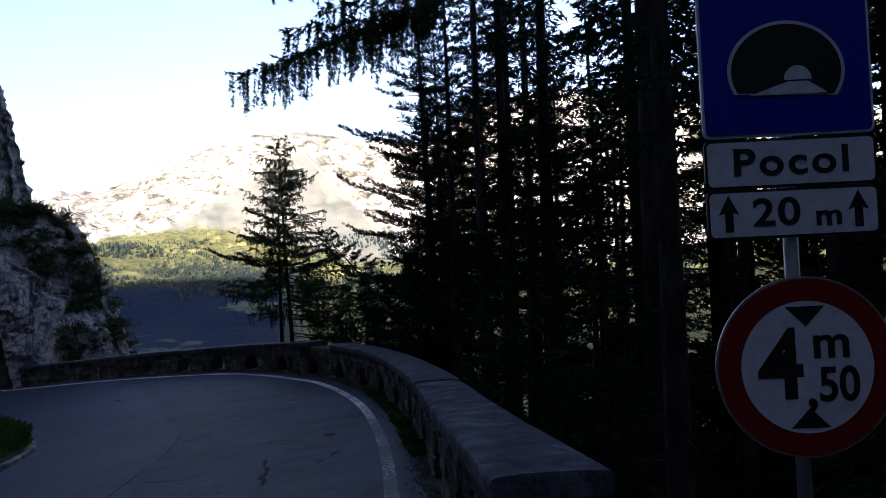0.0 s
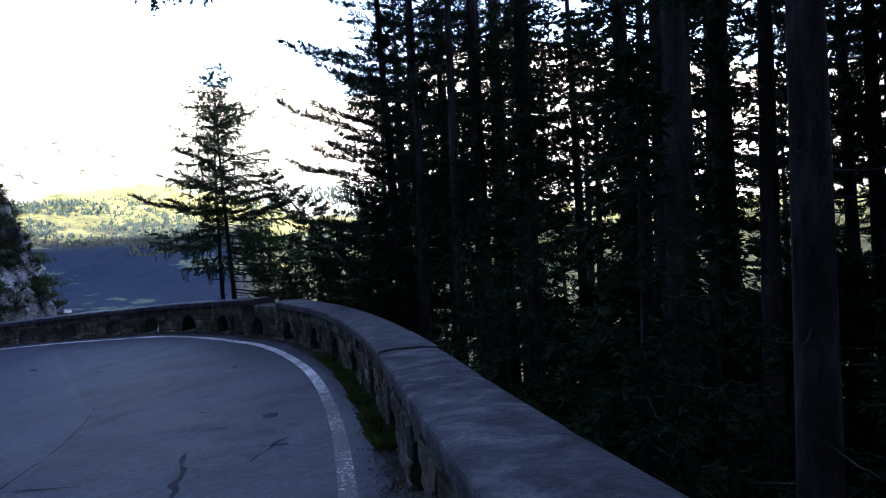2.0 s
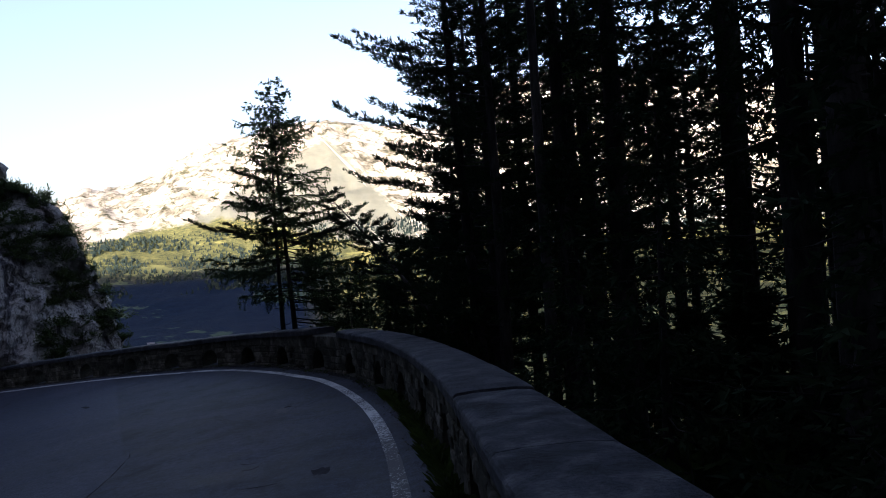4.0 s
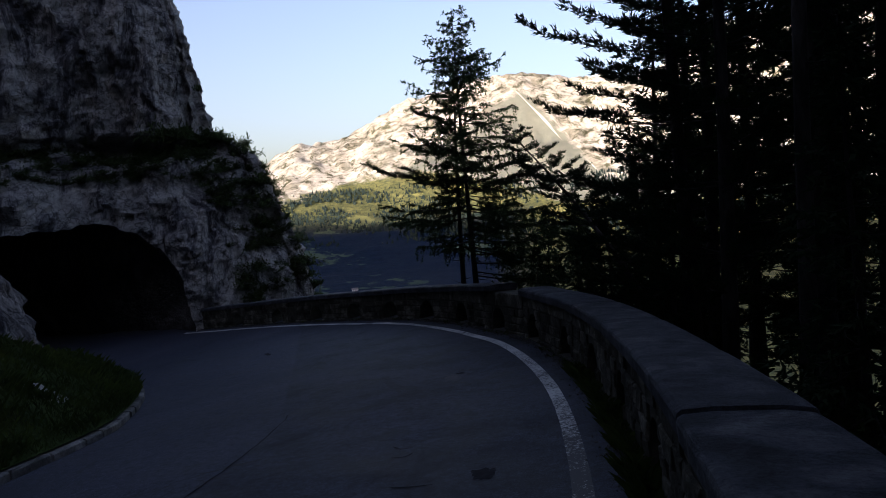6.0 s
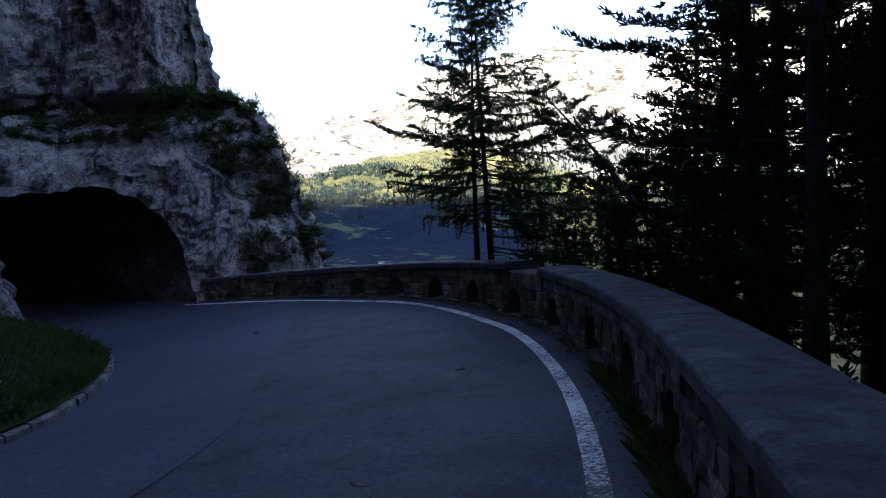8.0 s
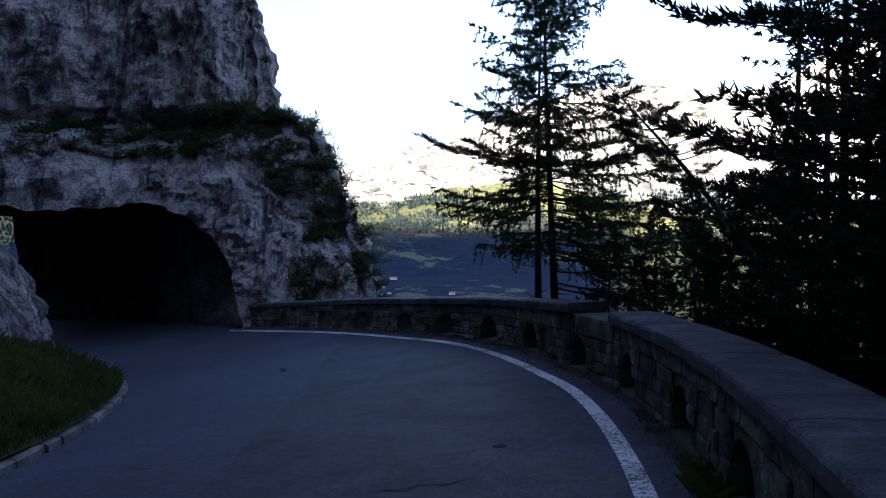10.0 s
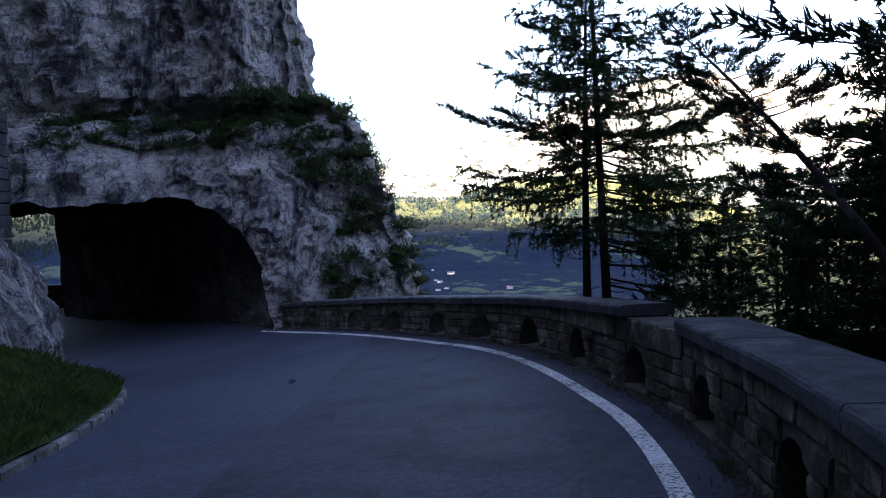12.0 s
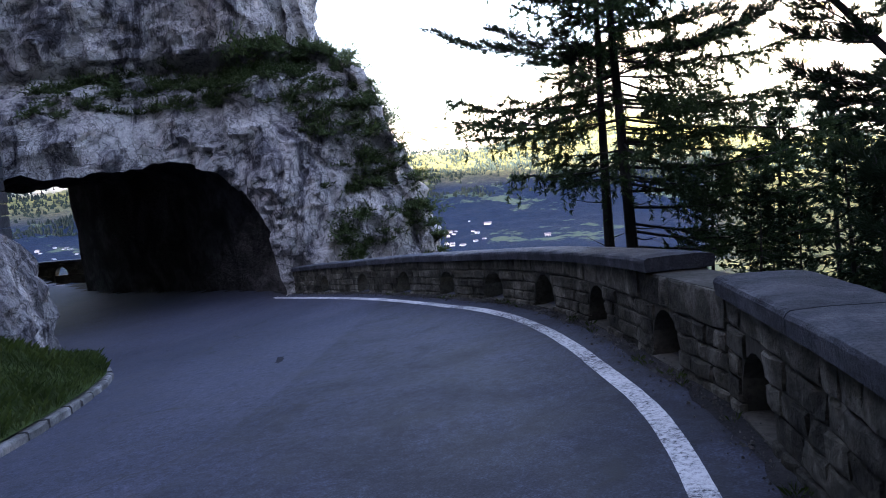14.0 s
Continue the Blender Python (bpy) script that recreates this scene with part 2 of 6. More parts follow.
def land_material():
    """Valley, meadows, woods and pale rock, by height and steepness."""
    m, nodes, links, b = shader("land", 0.95, 0.05)
    w = place(nodes, links)
    geo = nodes.new("ShaderNodeNewGeometry")
    sp, sn = nodes.new("ShaderNodeSeparateXYZ"), nodes.new("ShaderNodeSeparateXYZ")
    links.new(geo.outputs["Position"], sp.inputs[0])
    links.new(geo.outputs["Normal"], sn.inputs[0])
    broad = grain(nodes, links, w, 0.0035, 5, 0.6, 0.5)
    mid = grain(nodes, links, w, 0.016, 7, 0.7)
    fine = grain(nodes, links, w, 0.06, 6, 0.75)
    lit_wood = ramp(nodes, links, fine, [(0.36, (0.040, 0.052, 0.028)), (0.62, (0.155, 0.155, 0.056))])
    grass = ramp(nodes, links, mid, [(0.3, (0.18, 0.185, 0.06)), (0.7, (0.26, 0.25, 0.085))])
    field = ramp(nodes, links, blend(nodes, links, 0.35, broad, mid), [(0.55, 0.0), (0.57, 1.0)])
    # 0 down in the shaded valley, 1 up on the sunlit slopes
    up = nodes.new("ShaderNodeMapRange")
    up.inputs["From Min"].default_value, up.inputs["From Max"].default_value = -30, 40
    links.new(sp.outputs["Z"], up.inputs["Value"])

    def sums(op, a, b=None, c=None):
        n = nodes.new("ShaderNodeMath")
        n.operation = op
        for i, v in enumerate((a, b, c)):
            if isinstance(v, (int, float)):
                n.inputs[i].default_value = v
            elif v is not None:
                links.new(v, n.inputs[i])
        return n.outputs[0]

    # bearing and height angle of a place, in degrees, fitted to the view from the camera's start
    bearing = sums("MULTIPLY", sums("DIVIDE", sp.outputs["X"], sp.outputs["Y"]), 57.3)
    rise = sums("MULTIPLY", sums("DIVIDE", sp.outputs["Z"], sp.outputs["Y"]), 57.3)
    # east of this bearing the sunlit colours reach down to the valley floor
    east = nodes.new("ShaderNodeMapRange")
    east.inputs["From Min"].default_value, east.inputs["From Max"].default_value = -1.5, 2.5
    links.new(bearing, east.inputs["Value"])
    lit_part = sums("MAXIMUM", up.outputs[0], east.outputs[0])
    # shade and blue haze put into the colours of the low woods and fields
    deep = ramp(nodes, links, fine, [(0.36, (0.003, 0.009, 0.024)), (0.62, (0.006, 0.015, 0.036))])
    shaded_field = ramp(nodes, links, mid, [(0.3, (0.030, 0.052, 0.045)), (0.7, (0.046, 0.072, 0.052))])
    low = blend(nodes, links, lit_part, blend(nodes, links, field, deep, shaded_field), blend(nodes, links, field, lit_wood, grass))
    streak = grain(nodes, links, place(nodes, links, False, (0.012, 0.012, 0.004)), 1.0, 8, 0.7, 0.6)
    stone = ramp(nodes, links, streak, [(0.36, (0.13, 0.13, 0.10)), (0.43, (0.30, 0.285, 0.24)), (0.54, (0.47, 0.445, 0.385))])
    crag = ramp(nodes, links, grain(nodes, links, w, 0.022, 10, 0.82, 0.5), [(0.43, (0.20, 0.22, 0.15)), (0.475, (0.80, 0.80, 0.80)), (0.6, (1.08, 1.08, 1.08))])
    stone = blend(nodes, links, 1.0, stone, crag, "MULTIPLY")
    gully = ramp(nodes, links, grain(nodes, links, place(nodes, links, False, (0.010, 0.010, 0.0035)), 0.8, 6, 0.6, 1.2), [(0.40, (0.42, 0.42, 0.36)), (0.50, (1.0, 1.0, 1.0))])
    stone = blend(nodes, links, 0.8, stone, blend(nodes, links, 1.0, stone, gully, "MULTIPLY"))

    jitter = sums("MULTIPLY_ADD", mid, 2.4, -1.2)
    # smooth grey scree slope under the summit, with pale runs of stones at its edge
    right = sums("SUBTRACT", sums("MULTIPLY_ADD", bearing, -1.2, 11.3), rise)
    left = sums("SUBTRACT", sums("MULTIPLY_ADD", bearing, 0.55, 8.9), rise)
    inner = sums("ADD", sums("MINIMUM", right, left), sums("MULTIPLY", jitter, 0.9))
    slope_on = ramp(nodes, links, inner, [(0.0, 0.0), (0.6, 1.0)])
    grey = ramp(nodes, links, mid, [(0.3, (0.125, 0.135, 0.110)), (0.7, (0.17, 0.178, 0.145))])
    mix = nodes.new("ShaderNodeCombineXYZ")
    links.new(sums("MULTIPLY", right, 2.6), mix.inputs[0])
    links.new(sums("MULTIPLY", rise, 0.22), mix.inputs[1])
    runs = ramp(nodes, links, grain(nodes, links, mix.outputs[0], 1.0, 3, 0.5, 0.3), [(0.54, 0.0), (0.60, 1.0)])
    edge = ramp(nodes, links, right, [(0.0, 1.0), (0.95, 1.0), (1.0, 0.0)])
    grey = blend(nodes, links, blend(nodes, links, 1.0, runs, edge, "MULTIPLY"), grey, (0.50, 0.48, 0.42))
    stone = blend(nodes, links, slope_on, stone, grey)
    # the upper edge of the woods
    line = nodes.new("ShaderNodeValToRGB")
    at = [(-30, 2.0), (-17.6, 2.3), (-13.6, 3.0), (-10, 3.6), (-6, 3.6), (0, 2.2), (4.6, 0.6), (12, 0.4)]
    while len(line.color_ramp.elements) < len(at):
        line.color_ramp.elements.new(0.5)
    for e, (q, v) in zip(line.color_ramp.elements, at):
        e.position, e.color = (q + 30) / 60, (v / 5,) * 3 + (1,)
    links.new(sums("MULTIPLY_ADD", bearing, 1 / 60, 0.5), line.inputs[0])
    over = sums("ADD", sums("SUBTRACT", rise, sums("MULTIPLY", line.outputs[0], 5.0)), jitter)
    hh = nodes.new("ShaderNodeMapRange")
    hh.inputs["From Min"].default_value, hh.inputs["From Max"].default_value = -0.2, 0.25
    links.new(over, hh.inputs["Value"])
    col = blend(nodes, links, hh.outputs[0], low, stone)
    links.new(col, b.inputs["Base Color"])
    relief(nodes, links, b, blend(nodes, links, 0.5, mid, fine), 0.6, 14.0)
    return m


ROCK = rock_material("limestone")
# the outcrop's seams are spread wider, which puts shade into its colour
SEAMED_SHADED = rock_material("seamed_shaded_limestone", 0.9)
# the tunnel's gloom is put into this colour, darker than the limestone outside
LINING = mottled("dimmed_tunnel_rock", (0.022, 0.021, 0.021), (0.075, 0.071, 0.068), (0.19, 0.182, 0.175), 0.7, 5, 0.95, 0.1, 1.0, 0.2)
ASPHALT = asphalt_material()
PAINT = line_material()
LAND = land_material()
STONE = mottled("wall_stone", (0.016, 0.016, 0.013), (0.070, 0.067, 0.052), (0.19, 0.182, 0.152), 2.2, 18, 0.92, 0.15, 1.0, 0.05, vary=0.4)
MORTAR = mottled("wall_mortar", (0.034, 0.033, 0.028), (0.062, 0.060, 0.050), (0.105, 0.10, 0.086), 1.2, 20, 0.95, 0.1)
COPING = mottled("coping_concrete", (0.022, 0.024, 0.030), (0.062, 0.067, 0.082), (0.150, 0.154, 0.170), 3.0, 40, 0.9, 0.2, 1.0, 0.04, vary=0.12)
COPING_NEW = mottled("smooth_coping_concrete", (0.030, 0.032, 0.040), (0.056, 0.060, 0.072), (0.105, 0.110, 0.124), 3.2, 44, 0.9, 0.2, 0.9, 0.025, vary=0.10)
KERB = mottled("kerb_stone", (0.045, 0.045, 0.043), (0.12, 0.117, 0.112), (0.26, 0.25, 0.24), 1.6, 22, 0.9, 0.2, vary=0.2)
CONCRETE = mottled("old_concrete", (0.03, 0.03, 0.034), (0.065, 0.066, 0.072), (0.11, 0.11, 0.115), 0.8, 12, 0.9, 0.2)
GRAVEL = mottled("gutter_grit", (0.020, 0.020, 0.021), (0.034, 0.034, 0.035), (0.060, 0.058, 0.055), 1.4, 38, 0.95, 0.15, 1.0, 0.03)
EARTH = mottled("forest_floor", (0.018, 0.015, 0.010), (0.035, 0.030, 0.02), (0.05, 0.05, 0.025), 0.5, 8, 0.95, 0.1, 0.8, 0.1)
TURF = mottled("turf", (0.022, 0.034, 0.010), (0.040, 0.062, 0.016), (0.062, 0.088, 0.024), 0.9, 18, 0.95, 0.1, 1.0, 0.08)
BLADE = mottled("grass_blades", (0.020, 0.034, 0.007), (0.037, 0.058, 0.012), (0.068, 0.090, 0.020), 1.2, 9, 0.8, 0.2, 0.0)
BARK = mottled("bark", (0.010, 0.010, 0.010), (0.028, 0.027, 0.026), (0.075, 0.072, 0.070), 2.4, 14, 0.95, 0.1, 1.0, 0.04, True, scale=(1, 1, 0.3))
NEEDLE = mottled("spruce_needles", (0.010, 0.019, 0.010), (0.020, 0.034, 0.018), (0.036, 0.054, 0.026), 0.8, 6, 0.85, 0.04, 0.0, local=True)
# needles of the far woods, with blue haze put into the colour
FIR = mottled("hazed_fir_needles", (0.007, 0.013, 0.014), (0.014, 0.023, 0.022), (0.022, 0.034, 0.028), 0.02, 0.2, 0.9, 0.03, 0.0)
LARCHN = mottled("larch_needles", (0.022, 0.040, 0.019), (0.042, 0.070, 0.029), (0.068, 0.100, 0.040), 0.8, 6, 0.85, 0.04, 0.0, local=True)
SHRUB = mottled("ledge_leaves", (0.030, 0.048, 0.018), (0.060, 0.086, 0.032), (0.10, 0.128, 0.052), 0.8, 6, 0.8, 0.06, 0.0, local=True)
LEAF = mottled("leaves", (0.012, 0.022, 0.006), (0.026, 0.042, 0.012), (0.044, 0.062, 0.020), 0.8, 6, 0.8, 0.06, 0.0, local=True)
for m, share in ((NEEDLE, 0.3), (LARCHN, 0.45), (SHRUB, 0.4), (LEAF, 0.4), (BLADE, 0.4)):
    let_through(m, share)
RUST = mottled("rusty_steel", (0.03, 0.022, 0.018), (0.065, 0.052, 0.045), (0.10, 0.085, 0.075), 2.0, 20, 0.8, 0.3)
STEEL = plain("galvanised_steel", (0.33, 0.34, 0.35), 0.45, 0.5, 0.7)
BLUE = plain("sign_blue", (0.014, 0.018, 0.30), 0.4)
WHITE = plain("sign_white", (0.50, 0.55, 0.60), 0.4)
BLACK = plain("sign_black", (0.010, 0.010, 0.011), 0.5)
RED = plain("sign_red", (0.17, 0.010, 0.009), 0.4)
PLASTER = plain("house_plaster", (0.40, 0.44, 0.50), 0.9)
ROOF = plain("house_roof", (0.12, 0.12, 0.14), 0.9)


# ---- building helpers ----
def mesh_of(name, verts, faces, material, smooth=False):
    me = bpy.data.meshes.new(name)
    me.from_pydata([tuple(v) for v in verts], [], [tuple(f) for f in faces])
    me.materials.append(material)
    if smooth:
        me.polygons.foreach_set("use_smooth", [True] * len(me.polygons))
    me.update()
    return me


def thing(name, at=(0, 0, 0), label="", category="", group="", kind=""):
    ob = new(name)
    ob.empty_display_size = 0.2
    ob.location = at
    return tagged(ob, label, category, group, kind)


def part(name, data, parent, label="", at=None):
    if isinstance(data, bmesh.types.BMesh):
        me = bpy.data.meshes.new(name)
        data.to_mesh(me)
        data.free()
        data = me
    ob = new(name, data)
    ob.parent = parent
    if at is not None:
        ob.matrix_basis = at
    return tagged(ob, label)


def bm_mesh(name, bm, material, smooth=False):
    me = bpy.data.meshes.new(name)
    bm.to_mesh(me)
    bm.free()
    me.materials.append(material)
    if smooth:
        me.polygons.foreach_set("use_smooth", [True] * len(me.polygons))
    return me


def box_bm(sx, sy, sz, bevel=0.0, seg=1):
    bm = bmesh.new()
    bmesh.ops.create_cube(bm, size=1.0)
    bmesh.ops.scale(bm, vec=(sx, sy, sz), verts=bm.verts)
    if bevel:
        bmesh.ops.bevel(bm, geom=bm.edges[:], offset=bevel, segments=seg, affect="EDGES", profile=0.5)
    return bm


def rod(verts, faces, path, radii, sides=6):
    """Adds a tapered tube along path to the lists."""
    start = len(verts)
    n = len(path)
    for i, (p, r) in enumerate(zip(path, radii)):
        a, c = path[max(0, i - 1)], path[min(n - 1, i + 1)]
        d = (Vector(c) - Vector(a)).normalized()
        u = d.cross(Vector((0, 0, 1)) if abs(d.z) < 0.9 else Vector((1, 0, 0))).normalized()
        v = d.cross(u)
        for k in range(sides):
            t = 2 * math.pi * k / sides
            verts.append(Vector(p) + u * (r * math.cos(t)) + v * (r * math.sin(t)))
    for i in range(n - 1):
        for k in range(sides):
            a, b2 = start + i * sides + k, start + i * sides + (k + 1) % sides
            faces.append((a, b2, b2 + sides, a + sides))
    faces.append(tuple(start + k for k in range(sides))[::-1])
    faces.append(tuple(start + (n - 1) * sides + k for k in range(sides)))


def spline(points, step):
    """Points at even steps on a smooth curve through the given ones."""
    p = [np.array(q, float) for q in points]
    p = [2 * p[0] - p[1]] + p + [2 * p[-1] - p[-2]]
    fine = []
    for a, b2, c, d in zip(p, p[1:], p[2:], p[3:]):
        for t in np.linspace(0, 1, 24, endpoint=False):
            fine.append(0.5 * ((2 * b2) + (c - a) * t + (2 * a - 5 * b2 + 4 * c - d) * t * t + (3 * b2 - a - 3 * c + d) * t ** 3))
    fine.append(p[-2])
    fine = np.array(fine)
    run = np.concatenate([[0], np.cumsum(np.linalg.norm(np.diff(fine, axis=0), axis=1))])
    s = np.linspace(0, run[-1], max(2, int(round(run[-1] / step)) + 1))
    return np.stack([np.interp(s, run, fine[:, k]) for k in range(fine.shape[1])], 1), s


def rough(x, y, z, scale, octaves=5):
    return noise.fractal(Vector((x * scale, y * scale, z * scale)), 0.9, 2.1, octaves)


# ---- the plan ----
def road_z(x, y):
    """Height of the road, which bends left and falls towards the tunnel."""
    x = np.clip(x, -26, 4)
    x = np.where(x < -12, -12 + 0.42 * (x + 12), x)
    x, y = x / 10, (np.clip(y, -6, 45) - 12) / 10
    return -0.955 + 0.918 * x - 0.564 * y + 0.220 * x * y - 0.188 * x * x + 0.313 * y * y


NEAR_WALL = [(0.955, 3.6), (1.05, 4.5), (1.20, 6.0), (1.35, 7.5), (1.50, 9.0), (1.62, 10.5), (1.70, 12.0), (1.73, 13.5), (1.70, 15.0), (1.59, 16.5), (1.38, 18.0), (0.92, 20.1)]
FAR_WALL = [(0.92, 20.1), (0.37, 21.4), (-0.12, 22.55), (-0.9, 24.1), (-2.02, 25.7), (-3.58, 27.35), (-5.55, 29.3), (-8.15, 31.6), (-11.9, 34.9)]
WALL_ALL = NEAR_WALL + FAR_WALL[1:]
THICK = 0.53
KERB_LINE = [(-5.9, -10), (-5.9, 0), (-5.85, 8), (-5.54, 14), (-5.52, 17.1), (-5.79, 18.2), (-6.24, 19.5), (-6.91, 21.0), (-8.1, 23.1), (-9.5, 25.0), (-11.3, 26.7), (-13.0, 28.2)]
BRINK = [(0.75, -30), (0.88, 3.2)] + WALL_ALL + [(-11.4, 36.6), (-12.2, 39), (-15, 46), (-22, 50.5), (-30, 49), (-37, 44), (-48, 36), (-80, 20)]


def outside(x, y):
    """Distance beyond the brink of the road, on the valley side; negative on the road's side."""
    best = np.full(np.shape(x), 1e9)
    side = np.zeros(np.shape(x))
    for (ax, ay), (bx, by) in zip(BRINK, BRINK[1:]):
        dx, dy = bx - ax, by - ay
        t = np.clip(((x - ax) * dx + (y - ay) * dy) / (dx * dx + dy * dy), 0, 1)
        ex, ey = x - ax - t * dx, y - ay - t * dy
        d = np.hypot(ex, ey)
        s = np.where(dx * ey - dy * ex < 0, 1.0, -1.0)
        near = d < best - 1e-9
        best, side = np.where(near, d, best), np.where(near, s, side)
    return best * side


# ---- ground, valley and mountains ----
RIDGE = [(-95, 20), (-75, 13), (-60, 7), (-48, 5.5), (-35, 5), (-25, 4.2), (-21, 4.4), (-18.2, 5.0), (-16.4, 6.1), (-14.2, 6.4), (-11.8, 6.9), (-10, 8.1), (-5.8, 9.5), (-0.7, 10.6), (1.9, 10.9), (4, 10.5), (6.5, 9.8), (10, 9.7), (13.8, 11.4), (17.5, 12.6), (20, 13.0), (26, 12), (32, 10.5), (40, 9), (60, 8), (90, 9), (120, 14), (150, 20), (180, 22), (210, 22), (240, 22), (265, 20)]


def land_z(x, y):
    x, y = np.asarray(x, float), np.asarray(y, float)
    dx, dy = x, y - 15
    far = np.hypot(dx, dy)
    az = (np.degrees(np.arctan2(dx, dy)) + 95) % 360 - 95
    crest = np.tan(np.radians(np.interp(az, [a for a, _ in RIDGE], [e for _, e in RIDGE])))
    top = crest * 3500
    # valley side
    out = outside(x, y)
    near = road_z(x, y) - 0.45
    ease = np.clip((x - 4) / 6, 0, 1) * np.clip((25 - y) / 7, 0, 1)
    fall = near - 0.9 * np.clip(out - 0.5, 0, 3) - (0.55 - 0.42 * ease) * np.clip(out - 3.5, 0, 50) - (0.55 + 0.2 * ease) * np.clip(out - 53.5, 0, 90) - 0.14 * np.clip(out - 140, 0, 500)
    flat = -150 + 0 * far
    k = np.clip((far - 120) / 400, 0, 1)
    low = fall * (1 - k) + np.maximum(fall, flat) * k
    low = np.where(out > 0, low, near)
    slope = np.interp(far, [0, 900, 1500, 1750, 2250, 2700, 3500], [-150, -150, -131, -112, -18, 75, 75])
    rise = np.interp(far, [2500, 2750, 3100, 3500, 4300], [0, 0.12, 0.55, 1.0, 0.6])
    distant = np.where(far > 900, slope + rise * np.maximum(top - 75, 0), low)
    a = np.clip((far - 600) / 300, 0, 1)
    valley = low * (1 - a) + distant * a
    # unseen hillside behind the road, made steep to keep sky light off it
    back = np.maximum(np.clip(-out - 14, 0, 1e9), np.clip(-18 - y, 0, 1e9))
    hill = near + 1.7 * np.clip(back, 0, 60) + 0.42 * np.clip(back - 60, 0, 420)
    return np.where((out > -14) & (y > -18), valley, hill)


def build_ground():
    azs = np.concatenate([np.arange(-58, 46, 0.25), np.arange(46, 302, 4.0)])
    rad = np.concatenate([np.arange(0.4, 12, 0.8), np.geomspace(12, 60, 34), np.geomspace(63, 1400, 46), np.geomspace(1450, 4400, 92)])
    a, r = np.meshgrid(np.radians(azs), rad, indexing="ij")
    x, y = r * np.sin(a), 15 + r * np.cos(a)
    z = land_z(x, y)
    verts = []
    for i in range(len(azs)):
        for j in range(len(rad)):
            px, py, pz = x[i, j], y[i, j], z[i, j]
            f = rad[j]
            if f > 1300:
                w = min(1.0, (f - 1300) / 500)
                high = min(1.0, max(0.0, (pz - 40) / 200))
                ridge = noise.ridged_multi_fractal(Vector((px * 0.0022, py * 0.0022, 3.1)), 0.9, 2.1, 6, 1.0, 2.0)
                pz += w * (rough(px, py, 0, 0.004) * 14 + high * ((ridge - 1.25) * 26 + rough(px, py, pz, 0.012, 5) * 20))
            elif f > 40:
                pz += rough(px, py, 0, 0.02) * min(8.0, (f - 40) * 0.05)
            verts.append((px, py, pz))
    n, m = len(azs), len(rad)
    faces = []
    for i in range(n):
        i2 = (i + 1) % n
        for j in range(m - 1):
            faces.append((i * m + j, i * m + j + 1, i2 * m + j + 1, i2 * m + j))
    c = len(verts)
    verts.append((0, 15, float(land_z(0.0, 15.0))))
    for i in range(n):
        faces.append((c, i * m, ((i + 1) % n) * m))
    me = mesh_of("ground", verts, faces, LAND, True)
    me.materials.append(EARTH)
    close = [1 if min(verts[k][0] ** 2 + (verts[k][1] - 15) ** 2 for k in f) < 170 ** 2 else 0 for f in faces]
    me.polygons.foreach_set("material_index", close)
    ob = new("ground", me)
    return tagged(ob, "wooded valley, sunlit meadows and pale limestone mountains", "ground", kind="structure")


build_ground()


def build_evening_ridge():
    """The high ridge behind the road, whose shadow lies over the road and the valley."""
    verts, faces = [], []
    xs = np.linspace(-4200, 4200, 70)
    vs = np.linspace(0, 1, 12)
    for px in xs:
        bend = 0.00006 * px * px
        for v in vs:
            low = min(1.0, max(0.0, (px + 1850) / 450))
            h = HEIGHT * (1 - 0.44 * low * low * (3 - 2 * low)) * (1 - (1 - v) ** 1.3) + v * (rough(px, 7, 0, 0.0012, 5) * 26)
            verts.append((px, -950 - 900 * v + bend * 0.2, -60 + h))
        verts.append((px, -2900, -200))
    m = len(vs) + 1
    for i in range(len(xs) - 1):
        for j in range(m - 1):
            faces.append((i * m + j, (i + 1) * m + j, (i + 1) * m + j + 1, i * m + j + 1))
    ob = new("backdrop", mesh_of("backdrop", verts, faces, LAND, True))
    return tagged(ob, "wooded mountain ridge standing against the evening sun", "mountain", kind="structure")


HEIGHT = 60 + math.tan(radians(SUN_EL)) * (2260 + 1850) / math.cos(radians(SUN_AZ - 180)) + 8
build_evening_ridge()


# ---- road ----
def build_road():
    xs, ys = np.arange(-40, 3.01, 0.5), np.arange(-14, 52.01, 0.5)
    gx, gy = np.meshgrid(xs, ys, indexing="ij")
    inner = np.interp(gy, [q for _, q in KERB_LINE], [p for p, _ in KERB_LINE]) - 1.2
    keep = (outside(gx, gy) < 0.95) & ((gx > inner) | (gy > 28.5)) & ~(gy > 35.6 + (-11.5 - gx) * 0.43)
    index, verts, faces = {}, [], []
    for i in range(len(xs) - 1):
        for j in range(len(ys) - 1):
            q = [(i, j), (i + 1, j), (i + 1, j + 1), (i, j + 1)]
            if all(keep[a, b2] for a, b2 in q):
                for k in q:
                    if k not in index:
                        index[k] = len(verts)
                        px, py = gx[k], gy[k]
                        verts.append((px, py, float(road_z(px, py)) + 0.012 * rough(px, py, 0, 0.5, 3)))
                faces.append([index[k] for k in q])
    ob = new("road", mesh_of("road", verts, faces, ASPHALT, True))
    return tagged(ob, "worn blue-grey asphalt road bending down to the tunnel", "road", kind="structure")


build_road()


def normals(c):
    d = np.gradient(c, axis=0)
    d /= np.linalg.norm(d, axis=1)[:, None]
    return np.stack([-d[:, 1], d[:, 0]], 1)  # towards the road


